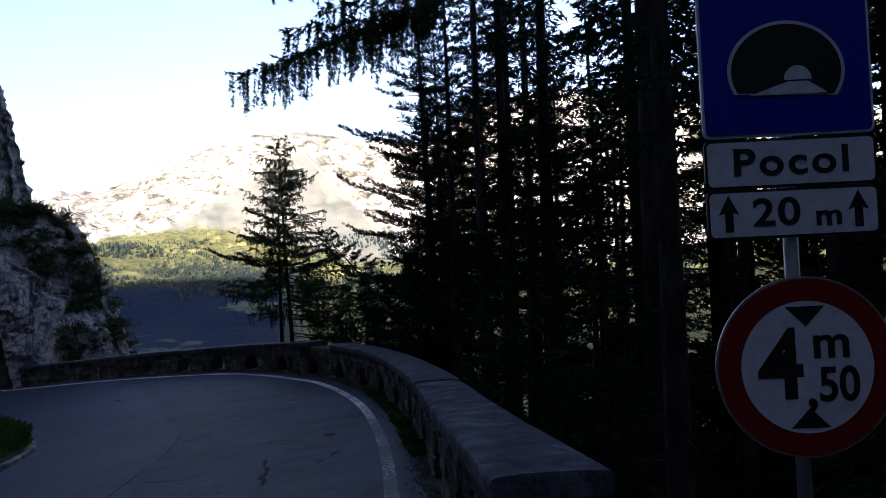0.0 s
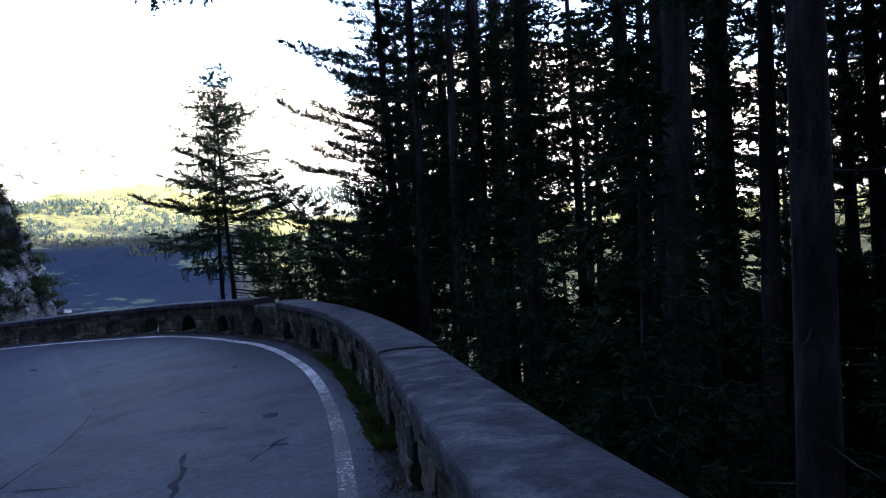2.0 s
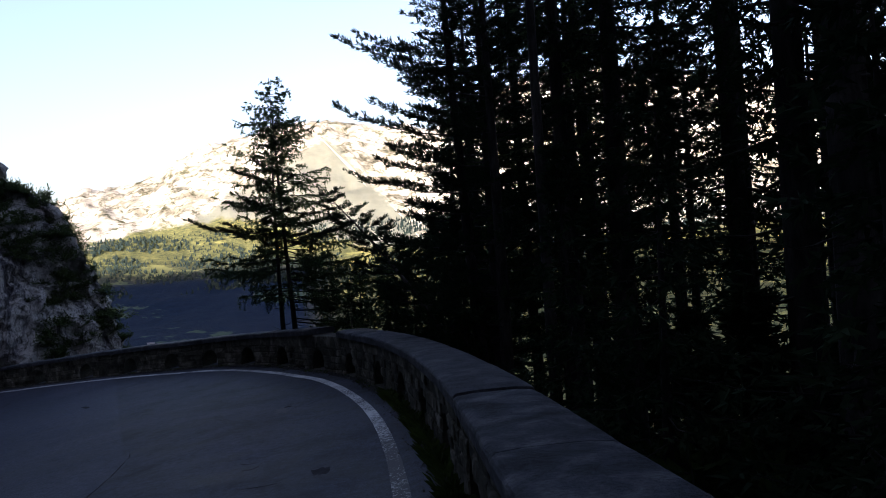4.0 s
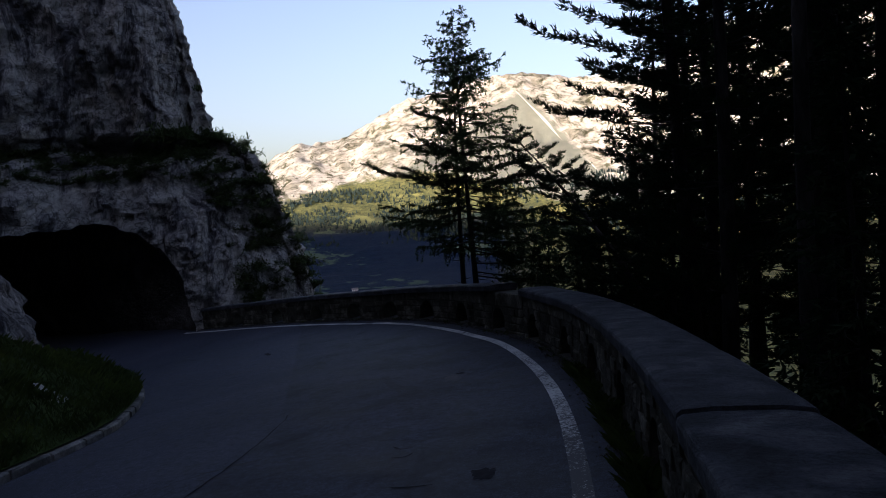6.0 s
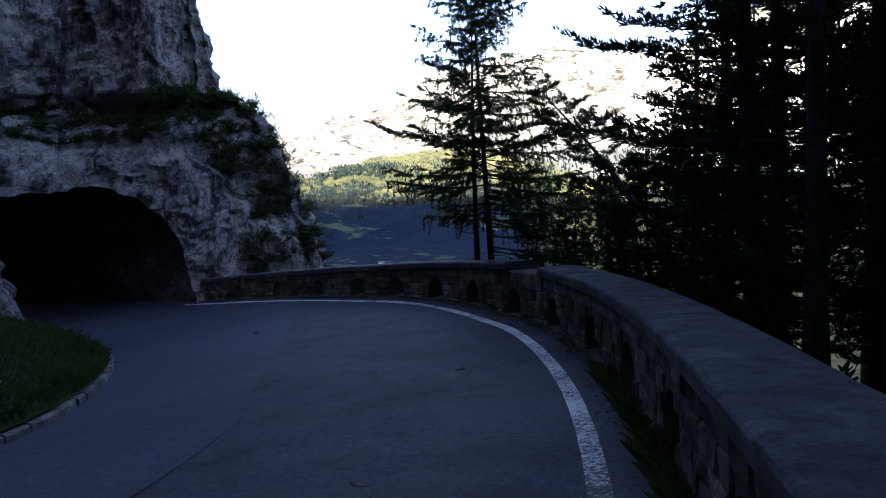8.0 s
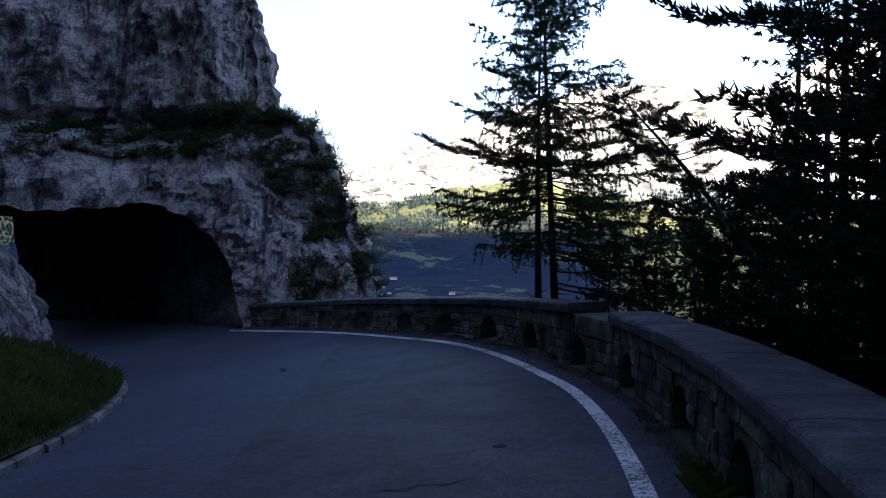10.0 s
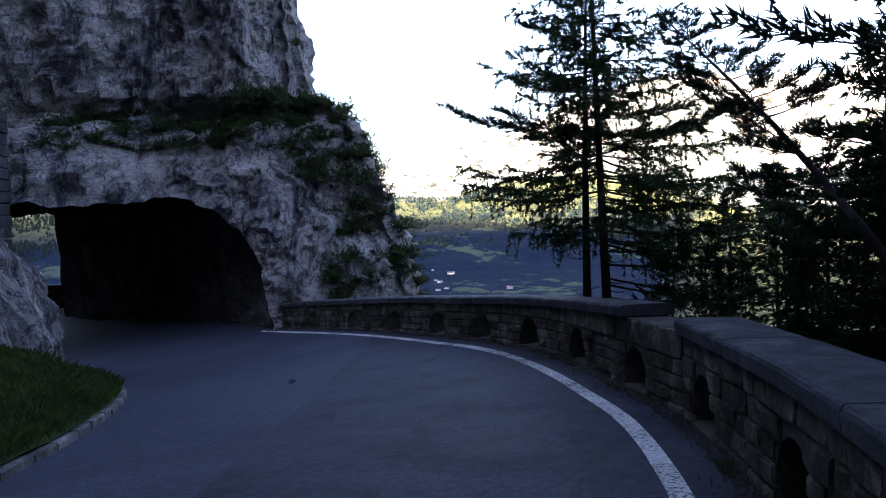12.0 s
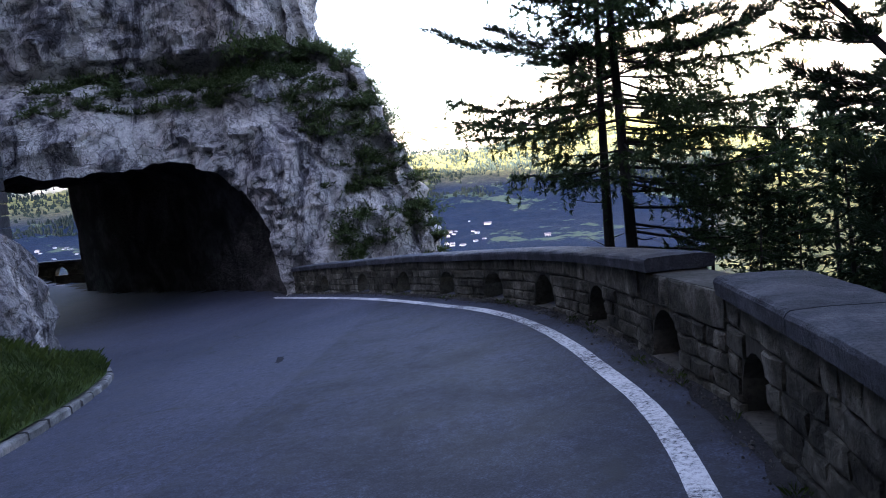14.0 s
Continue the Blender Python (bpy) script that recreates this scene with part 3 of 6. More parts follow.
def ribbon(name, curve, inner, outer, lift, material, label, category, wavy=0.0):
    c, s = spline(curve, 0.12)
    for turn in range(60):
        c[1:-1] = (c[:-2] + 2 * c[1:-1] + c[2:]) / 4
    nrm = normals(c)
    verts, faces = [], []
    for i in range(len(c)):
        for k, off in enumerate((inner, outer)):
            o = off + wavy * rough(s[i], k * 9.0, 0, 2.5, 4)
            px, py = c[i] + nrm[i] * o
            verts.append((px, py, float(road_z(px, py)) + lift + 0.012 * rough(px, py, 0, 0.5, 3)))
        if i:
            a = 2 * i
            faces.append((a - 2, a - 1, a + 1, a))
    ob = new(name, mesh_of(name, verts, faces, material))
    return tagged(ob, label, category, kind="structure")


WALL_LINE = [(0.4, -6), (0.6, -1)] + WALL_ALL + [(-15.0, 37.4)]
ribbon("road_marking", WALL_LINE[:-1], 0.395, 0.55, 0.006, PAINT, "worn white edge line painted on the asphalt", "road marking", 0.004)
ribbon("gutter", WALL_LINE, -0.1, 0.13, 0.007, GRAVEL, "gritty gutter with leaves and gravel under the parapet", "gutter", 0.05)

WALL_CURVE = spline(WALL_ALL, 0.2)
WALL_NORM = normals(WALL_CURVE[0])


# ---- parapet ----
HOLE_HALF, HOLE_LOW, HOLE_SPRING = 0.345, 0.02, 0.14


def hole_bottom(s, holes):
    """Height of the wall's underside at s: over an opening it follows the arch."""
    for h in holes:
        d = abs(s - h)
        if d < HOLE_HALF:
            return HOLE_SPRING + math.sqrt(HOLE_HALF ** 2 - d * d)
    return None


def parapet(name, curve, tops, holes, coping, label, seed):
    """tops: (distance, height) along the wall. holes: where the drain openings are. coping: where along it the slabs begin."""
    rnd = random.Random(seed)
    c, s = spline(curve, 0.05)
    nrm = normals(c)
    run = s[-1]
    at = Vector((c[0][0], c[0][1], float(road_z(*c[0]))))
    wall = thing(name, at, label, "parapet wall", kind="structure")
    cap_h = 0.13
    bare_top = coping

    def spot(u, off, h):
        """A point of the wall: u along it, off towards the road, h over the road."""
        i = min(len(s) - 1, max(0, u / run * (len(s) - 1)))
        j, f = int(min(i, len(s) - 2)), i - int(min(i, len(s) - 2))
        p = c[j] * (1 - f) + c[j + 1] * f
        q = nrm[j] * (1 - f) + nrm[j + 1] * f
        return Vector((*(p + q * off), float(road_z(*p)) + h)) - at

    def top(u):
        return float(np.interp(u, [a for a, _ in tops], [b2 for _, b2 in tops]))

    # core, with the arched openings right through it
    us = sorted(set([0.0, run] + [float(v) for v in np.arange(0.3, run, 0.3)] + [h + HOLE_HALF * math.sin(t) for h in holes for t in np.linspace(-1.55, 1.55, 11)]))
    verts, faces = [], []
    for u in us:
        b2 = hole_bottom(u, holes)
        low = b2 if b2 is not None else -0.5
        t = top(u) - (cap_h if u >= bare_top else 0.0)
        for off, h in ((-0.03, low), (-0.03, t), (-THICK + 0.02, t), (-THICK + 0.02, low)):
            verts.append(spot(u, off, h))
    for i in range(len(us) - 1):
        a = 4 * i
        for k in range(4):
            faces.append((a + k, a + (k + 1) % 4, a + 4 + (k + 1) % 4, a + 4 + k))
    faces += [(3, 2, 1, 0), tuple(len(verts) - 4 + k for k in range(4))]
    part("core", mesh_of("core", verts, faces, MORTAR), wall, "dark mortar between the stones")
    sills, sf = [], []
    for h in holes:
        a = len(sills)
        for u in (h - HOLE_HALF - 0.03, h + HOLE_HALF + 0.03):
            for off, z in ((-0.01, HOLE_LOW), (-THICK + 0.01, HOLE_LOW), (-THICK + 0.01, -0.5), (-0.01, -0.5)):
                sills.append(spot(u, off, z))
        sf += [(a, a + 1, a + 5, a + 4), (a, a + 4, a + 7, a + 3), (a + 1, a + 2, a + 6, a + 5)]
    if holes:
        part("sill", mesh_of("sill", sills, sf, MORTAR), wall, "gritty floor of the drain openings")

    # courses of squared stones on the road face
    t0 = min(b2 for a, b2 in tops) - cap_h
    courses = 5
    edges = [0.0]
    for k in range(courses):
        edges.append(edges[-1] + rnd.uniform(0.75, 1.3))
    edges = [-0.06 + (t0 + 0.055) * e / edges[-1] for e in edges]
    for k in range(courses):
        lo, hi = edges[k], edges[k + 1]
        mid = (lo + hi) / 2
        half = 0.0
        if holes and mid < HOLE_SPRING + HOLE_HALF + 0.04:
            half = HOLE_HALF if mid < HOLE_SPRING else math.sqrt(max(0.0, HOLE_HALF ** 2 - (max(0.0, lo + 0.02 - HOLE_SPRING)) ** 2))
        u = 0.0
        while u < run - 0.08:
            e = min(run, u + rnd.choice((0.2, 0.28, 0.36, 0.45, 0.55)) * rnd.uniform(0.85, 1.15))
            if run - e < 0.18:
                e = run
            nxt = e
            for h in holes:
                if half and u < h + half and e > h - half:
                    if u < h - half - 0.08:
                        e, nxt = h - half, h - half
                    else:
                        e, nxt = None, h + half
                    break
            if e is None:
                u = nxt
                continue
            g = 0.008
            proud = rnd.uniform(-0.010, 0.016)
            hi2 = top(u) - (cap_h if u >= bare_top - 0.05 else 0.0) - 0.004 if k == courses - 1 else hi - g
            bv, bf = [], []
            n = 3 if e - u > 0.4 else 2
            for i in range(n + 1):
                w = u + g + (e - u - 2 * g) * i / n
                inset = 0.014 if i in (0, n) else 0.0
                for off, h in ((-0.06, lo + g), (proud - 0.012, lo + g), (proud + rnd.uniform(-0.012, 0.010), lo + g + rnd.uniform(0.008, 0.03)), (proud + rnd.uniform(-0.012, 0.010), hi2 - rnd.uniform(0.008, 0.03)), (proud - 0.012, hi2), (-0.06, hi2)):
                    bv.append(spot(w, off - (inset if off > -0.05 else 0), h))
            for i in range(n):
                a = 6 * i
                for q in range(5):
                    bf.append((a + q + 1, a + q, a + 6 + q, a + 7 + q))
            bf += [(0, 1, 2, 3, 4, 5), tuple(6 * n + q for q in (5, 4, 3, 2, 1, 0))]
            part("stone", mesh_of("stone", bv, bf, STONE), wall)
            u = nxt
    # faces of the ends and the outer side
    for u, sgn in ((0.0, -1), (run, 1)):
        for k in range(courses):
            lo, hi = edges[k] + 0.008, (edges[k + 1] - 0.008 if k < courses - 1 else top(u) - (cap_h if u >= bare_top else 0.0) - 0.004)
            bv = []
            ext = u + sgn * 0.02
            base = u - sgn * 0.05
            for w in (base, ext):
                for off, h in ((-0.03, lo), (-0.03, hi), (-THICK + 0.03, hi), (-THICK + 0.03, lo)):
                    p = spot(u, off, h)
                    d = spot(min(run, u + 0.05), off, h) - spot(max(0, u - 0.05), off, h)
                    bv.append(p + d.normalized() * (w - u))
            part("stone", mesh_of("stone", bv, [(0, 1, 2, 3), (7, 6, 5, 4), (0, 4, 5, 1), (1, 5, 6, 2), (2, 6, 7, 3), (3, 7, 4, 0)], STONE), wall)
    # coping slabs
    u = bare_top - 0.03
    while u < run:
        fresh = seed != 3 or u > 5.9
        e = u + (rnd.uniform(1.9, 2.7) if fresh else 2.13)
        if run - e < 0.7:
            e = run + 0.03
        verts, faces = [], []
        n = 10
        lift = rnd.uniform(-0.006, 0.006) + (0.012 if fresh and seed == 3 else 0)
        ring = [(0.045, -cap_h), (0.055, -0.035), (0.045, -0.012), (0.02, 0.0), (-0.12, 0.012), (-THICK + 0.10, 0.012), (-THICK - 0.02, 0.0), (-THICK - 0.045, -0.012), (-THICK - 0.055, -0.035), (-THICK - 0.045, -cap_h)]
        m = len(ring)
        for i in range(n + 1):
            w = u + 0.005 + (e - u - 0.010) * i / n
            for q, (off, h) in enumerate(ring):
                wear = 0.007 * rough(w * 3, q * 1.7, seed, 1.6, 3)
                p = spot(w, off + wear, top(max(bare_top + 0.02, min(run, w))) + h + lift + wear - (0.006 if i in (0, n) and q not in (0, m - 1) else 0))
                if w < 0 or w > run:
                    d = (spot(0.1, off, 0) - spot(0, off, 0)) if w < 0 else (spot(run, off, 0) - spot(run - 0.1, off, 0))
                    p += d.normalized() * (w if w < 0 else w - run)
                verts.append(p)
        for i in range(n):
            for q in range(m):
                a, b2 = i * m + q, i * m + (q + 1) % m
                faces.append((b2, a, a + m, b2 + m))
        faces += [tuple(range(m)), tuple(n * m + q for q in reversed(range(m)))]
        part("coping_slab", mesh_of("coping_slab", verts, faces, COPING_NEW if fresh else COPING), wall)
        u = e
    return wall


parapet("parapet_near", NEAR_WALL, [(0, 0.88), (17, 0.88)], [2.0, 4.0, 6.0, 8.0, 10.0, 12.0, 13.9, 15.98], 0.0, "low stone parapet with a worn concrete coping, beside the road", 3)
parapet("parapet_far", FAR_WALL, [(0, 0.78), (1.52, 0.78), (1.54, 0.93), (4.5, 0.84), (8, 0.80), (20, 0.80)], [1.3, 3.47, 5.44, 7.27, 9.15, 11.3, 13.7, 16.5], 1.54, "curved stone parapet with arched drain openings and grey coping", 5)


def build_grit():
    """Loose stones and dead leaves along the foot of the parapet, and weeds between them."""
    c, n = WALL_CURVE[0], WALL_NORM
    r2 = random.Random(61)
    v, f, wv, wf = [], [], [], []
    for k in range(9000):
        i = r2.randrange(len(c))
        o = abs(r2.gauss(0, 0.10)) + 0.01
        if o > 0.34 or noise.noise(Vector((c[i][0] * 1.3, c[i][1] * 1.3, 4))) < r2.uniform(-0.6, 0.25):
            continue
        x, y = c[i] + n[i] * o
        x, y = x + r2.uniform(-0.1, 0.1), y + r2.uniform(-0.1, 0.1)
        z = float(road_z(x, y)) + 0.02
        s = 0.005 + 0.014 * r2.random() ** 3
        a = r2.uniform(0, 6.283)
        q = len(v)
        e = [(math.cos(a + g) * s * r2.uniform(0.7, 1.3), math.sin(a + g) * s * r2.uniform(0.7, 1.3)) for g in (0, 1.57, 3.14, 4.71)]
        v += [(x + ex, y + ey, z - 0.006) for ex, ey in e] + [(x + ex * 0.5, y + ey * 0.5, z + s * r2.uniform(0.4, 0.9)) for ex, ey in e]
        f += [(q + 4, q + 5, q + 6, q + 7)] + [(q + g, q + (g + 1) % 4, q + 4 + (g + 1) % 4, q + 4 + g) for g in range(4)]
    ob = new("gutter_stones", mesh_of("gutter_stones", v, f, GRIT))
    tagged(ob, "loose pale grit at the foot of the parapet", "grit", kind="stuff")
    for k in range(330):
        i = r2.randrange(len(c)) if k < 170 else r2.randrange(int(len(c) * 0.16), int(len(c) * 0.36))
        lush = k >= 170
        if not lush and noise.noise(Vector((c[i][0] * 0.5, c[i][1] * 0.5, 9))) < 0.0:
            continue
        x, y = c[i] + n[i] * r2.uniform(0.0, 0.14)
        z = float(road_z(x, y))
        for m in range(r2.randint(8, 22)):
            a, h = r2.uniform(0, 6.283), r2.uniform(0.02, 0.07) * (2.8 if lush else 1)
            d = Vector((math.cos(a), math.sin(a), 0))
            o = Vector((-d.y, d.x, 0)) * 0.0035
            p = Vector((x, y, z)) + d * r2.uniform(0, 0.05)
            q = len(wv)
            wv += [p - o * 0.4, p + o * 0.4, p + d * (h * 0.4) + o + Vector((0, 0, h * 0.7)), p + d * (h * 0.8) + Vector((0, 0, h * 0.9))]
            wf += [(q, q + 1, q + 2), (q, q + 2, q + 3)]
    ob = new("weeds", mesh_of("weeds", wv, wf, BLADE))
    tagged(ob, "green weeds growing at the foot of the parapet", "weeds", kind="stuff")


GRIT = mottled("grit", (0.03, 0.028, 0.026), (0.065, 0.062, 0.057), (0.15, 0.145, 0.135), 6, 40, 0.9, 0.2)
build_grit()


# ---- cliff with the tunnel ----
MOUTH_L, MOUTH_R = (-19.7, 31.25), (-11.7, 34.5)
CLIFF_LEVELS = [
    (-16, [(-46, 20), (-30, 25), (-20.0, 30.7), (-15.4, 33.6), (-11.2, 34.0), (-8.8, 34.6), (-7.0, 35.8), (-6.6, 37.5), (-12, 46), (-21, 53), (-31, 50), (-40, 44), (-56, 34)]),
    (-2.0, [(-46, 22), (-30, 27), (-19.8, 30.9), (-15.4, 33.6), (-11.7, 34.3), (-9.4, 35.2), (-8.0, 36.4), (-7.7, 37.6), (-13, 46), (-21, 51), (-30, 48.5), (-38, 44), (-54, 34)]),
    (1.0, [(-46, 22.5), (-30, 27.5), (-19.6, 31.1), (-15.2, 34.0), (-11.5, 34.5), (-9.8, 35.5), (-8.7, 36.5), (-8.5, 37.6), (-13.5, 46), (-21, 50.5), (-30, 48), (-38, 43.5), (-54, 33)]),
    (3.0, [(-46, 23), (-30, 28), (-20.0, 31.6), (-15.2, 34.6), (-11.9, 34.9), (-10.4, 35.9), (-9.5, 36.7), (-9.4, 37.7), (-14, 46), (-21, 50), (-30, 47.5), (-38, 43), (-54, 33)]),
    (4.1, [(-46, 23), (-30, 28), (-20.2, 32.2), (-15.4, 35.0), (-12.3, 35.3), (-11.0, 36.2), (-10.2, 37.0), (-10.1, 37.9), (-15, 46), (-21, 50), (-30, 47.5), (-38, 43), (-54, 33)]),
    (4.9, [(-46, 23.5), (-30, 29), (-20.4, 33.6), (-16.0, 36.4), (-13.0, 36.6), (-11.8, 37.0), (-11.0, 37.4), (-10.9, 38.1), (-15.5, 46), (-22, 50), (-30, 47), (-38, 43), (-54, 33)]),
    (5.5, [(-46, 23.5), (-30, 29), (-20.2, 33.0), (-15.8, 35.6), (-13.0, 35.5), (-12.4, 36.2), (-12.1, 37.1), (-12.1, 38.0), (-16, 46), (-22, 50), (-30, 47), (-38, 43), (-54, 33)]),
    (9, [(-46, 24), (-30, 29), (-20.2, 32.8), (-16.0, 35.4), (-13.6, 35.8), (-12.9, 36.5), (-12.6, 37.2), (-12.7, 38.1), (-16.5, 46), (-23, 50), (-30, 47), (-38, 43), (-54, 33)]),
    (13, [(-46, 24), (-30, 29), (-20.6, 33.0), (-16.8, 35.8), (-14.8, 36.3), (-14.1, 37.0), (-13.8, 37.6), (-14.0, 38.4), (-17.5, 46), (-24, 50), (-30, 47), (-38, 43), (-54, 33)]),
    (26, [(-48, 26), (-31, 31), (-22.5, 34.0), (-19.5, 36.2), (-17.6, 37.2), (-17.0, 38.0), (-16.8, 38.8), (-17.0, 40), (-20, 47), (-26, 50), (-32, 47), (-40, 43), (-56, 34)]),
]
ARCH = [(0.0, 0.0), (0.02, 0.45), (0.03, 0.80), (0.04, 1.0), (0.06, 1.06), (0.15, 1.05), (0.26, 1.01), (0.38, 0.99), (0.49, 1.0), (0.58, 1.0), (0.665, 0.97), (0.77, 0.88), (0.877, 0.70), (0.956, 0.42), (1.0, 0.0)]
ARCH_H = 4.75
EXIT_L, EXIT_R = (-36.2, 41.3), (-29.3, 43.3)


def inside_mouth(x, y, z):
    """Whether a point near the face lies in the tunnel's mouth."""
    dx, dy = MOUTH_R[0] - MOUTH_L[0], MOUTH_R[1] - MOUTH_L[1]
    t = ((x - MOUTH_L[0]) * dx + (y - MOUTH_L[1]) * dy) / (dx * dx + dy * dy)
    if not 0 < t < 1 or y > 40:
        return False
    h = np.interp(t, [a for a, _ in ARCH], [b2 for _, b2 in ARCH]) * ARCH_H
    return z < float(road_z(x, y)) + h + 0.10 * rough(x, y, z, 1.1, 3)


def inside_exit(x, y, z):
    if not (-36.8 < x < -28.7 and y > 40):
        return False
    return float(road_z(x, y)) - 3 < z < float(road_z(x, y)) + 5.2


def build_cliff():
    lines = []
    for z, pts in CLIFF_LEVELS:
        c, s = spline(pts, 0.01)
        # keep the control points aligned between the levels
        seg = []
        p = [np.array(q, float) for q in pts]
        p = [2 * p[0] - p[1]] + p + [2 * p[-1] - p[-2]]
        for i, (a, b2, cc, d) in enumerate(zip(p, p[1:], p[2:], p[3:])):
            n = CLIFF_SEG[i]
            for t in np.linspace(0, 1, n, endpoint=False):
                seg.append(0.5 * ((2 * b2) + (cc - a) * t + (2 * a - 5 * b2 + 4 * cc - d) * t * t + (3 * b2 - a - 3 * cc + d) * t ** 3))
        seg.append(p[-2])
        lines.append(np.array(seg))
    zs = np.concatenate([np.arange(-16, -4, 0.8), np.arange(-4, 11, 0.16), np.arange(11, 26.1, 0.5)])
    lev = np.array([z for z, _ in CLIFF_LEVELS])
    L = np.array(lines)
    verts = []
    n = L.shape[1]
    for z in zs:
        row = np.stack([[np.interp(z, lev, L[:, i, k]) for k in (0, 1)] for i in range(n)])
        nr = normals(row)
        for i in range(n):
            x, y = row[i]
            big = rough(x, y, z * 0.6, 0.28, 3)
            mid = noise.ridged_multi_fractal(Vector((x * 0.55, y * 0.55, z * 0.38)), 0.9, 2.1, 5, 1.0, 2.0) - 1.2
            fine = rough(x, y, z, 2.2, 4)
            block = noise.cell(Vector((x * 0.9 + 0.5 * big, y * 0.9 + 0.4 * fine, z * 0.75 + 0.5 * mid)))
            o = -(0.5 * big + 0.38 * mid + 0.17 * fine + 0.09 * block)
            verts.append((x + nr[i][0] * o, y + nr[i][1] * o, z + 0.12 * rough(y, x, z, 0.8, 3)))
    faces = []
    for j in range(len(zs) - 1):
        for i in range(n - 1):
            q = (j * n + i, j * n + i + 1, (j + 1) * n + i + 1, (j + 1) * n + i)
            cx, cy, cz = (sum(verts[k][d] for k in q) / 4 for d in range(3))
            if not inside_mouth(cx, cy, cz) and not inside_exit(cx, cy, cz):
                faces.append(q)
                if -19 < cx < -7 and 30 < cy < 39 and -3 < cz < 12:
                    e1, e2 = Vector(verts[q[1]]) - Vector(verts[q[0]]), Vector(verts[q[3]]) - Vector(verts[q[0]])
                    if e1.cross(e2).normalized().z > ((0.18 if 3.2 < cz < 5.6 else 0.42) if cx < -11.6 else 0.0):
                        LEDGES.append((cx, cy, cz))
                        if cz < 5.8 and (cx > green_edge(cz) or cz > 3.3) and noise.noise(Vector((cx, cy, cz)) * 0.9) > -0.45:
                            GREEN.add(q)
    # smooth the rim of the mouth
    full = {}
    for q in faces:
        for k in q:
            full[k] = full.get(k, 0) + 1
    mdx, mdy = MOUTH_R[0] - MOUTH_L[0], MOUTH_R[1] - MOUTH_L[1]
    at_t, at_h = [a for a, _ in ARCH], [b2 * ARCH_H for _, b2 in ARCH]
    for k, c in full.items():
        x, y, z = verts[k]
        if c < 4 and 30 < y < 37 and -19.5 < x < -10.8 and -4 < z < 4:
            t = ((x - MOUTH_L[0]) * mdx + (y - MOUTH_L[1]) * mdy) / (mdx * mdx + mdy * mdy)
            h = z - float(road_z(x, y))
            if 0.04 < t < 0.80:
                want = float(np.interp(t, at_t, at_h)) + 0.16 * rough(x, y, 0, 1.3, 4)
                z += max(-0.25, min(0.25, want - h))
            elif 0.8 <= t < 1.1 and h > 0:
                want = float(np.interp(-h, [-v for v in at_h[8:]], at_t[8:])) + 0.02 * rough(x, y, z, 1.3, 4)
                d = max(-0.04, min(0.04, want - t))
                x, y = x + d * mdx, y + d * mdy
            verts[k] = (x, y, z)
    # top
    j = len(zs) - 1
    c = len(verts)
    verts.append((-32, 38, 29))
    for i in range(n - 1):
        faces.append((j * n + i, j * n + i + 1, c))
    faces.append((j * n + n - 1, j * n, c))
    me = mesh_of("cliff", verts, faces, ROCK)
    turf = [0.0] * len(verts)
    for q in GREEN:
        for k in q:
            turf[k] += 0.25
    me.attributes.new("turf", "FLOAT", "POINT").data.foreach_set("value", turf)
    ob = new("cliff", me)
    tagged(ob, "grey limestone cliff with dark streaks and mossy ledges", "cliff", kind="structure")

    # the bore
    verts, faces = [], []
    a = np.array([p[0] for p in ARCH]), np.array([p[1] for p in ARCH])
    ts = np.concatenate([np.linspace(0, 0.06, 8), np.linspace(0.09, 0.9, 36), np.linspace(0.92, 1, 8)])
    hs = np.interp(ts, a[0], a[1]) * ARCH_H
    rings = 60
    for k in range(rings):
        f = 0.006 + 0.994 * k / (rings - 1)
        for t, h in zip(ts, hs):
            t2 = -0.045 + 1.09 * t
            s0 = np.array(MOUTH_L) * (1 - t2) + np.array(MOUTH_R) * t2 + np.array((-0.5, 1.2)) * (max(0.0, 4 * t * (1 - t)) + 0.25)
            e0 = np.array(EXIT_L) * (1 - t2) + np.array(EXIT_R) * t2
            bulge = 0.9 * math.sin(math.pi * f) * (t - 0.5) * 2
            px, py = s0 * (1 - f) + e0 * f
            px += bulge * 0.5
            z0 = float(road_z(px, py))
            box = ARCH_H * 1.0 * min(1.0, (1 - t) / 0.05 + 0.02, t / 0.03 + 0.02)
            h = h * (1 - f ** 0.5) + box * f ** 0.5
            z = z0 - 0.5 + (h + 0.9) * min(1.0, h / 1.2 + 0.05) + (0.10 if h > 1 else 0)
            r = 0.30 * rough(px, py, z, 0.9, 4) * (0.3 + 0.7 * min(1, k / 4))
            verts.append((px + r * (t - 0.5) * 2, py - r * 0.4, z + r * (1 if 0.05 < t < 0.95 else 0)))
    m = len(ts)
    for k in range(rings - 1):
        for i in range(m - 1):
            q = k * m + i
            faces.append((q, q + 1, q + m + 1, q + m))
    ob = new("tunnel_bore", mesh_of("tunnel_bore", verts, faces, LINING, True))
    tagged(ob, "rough-hewn rock lining of a short road tunnel, coloured dark for the gloom inside", "tunnel", kind="structure")


LEDGES, GREEN = [], set()


def green_edge(z):
    return -11.9 + 0.42 * (4.6 - z)


CLIFF_SEG = [14, 50, 26, 26, 18, 18, 18, 22, 24, 18, 14, 14, 1]
build_cliff()

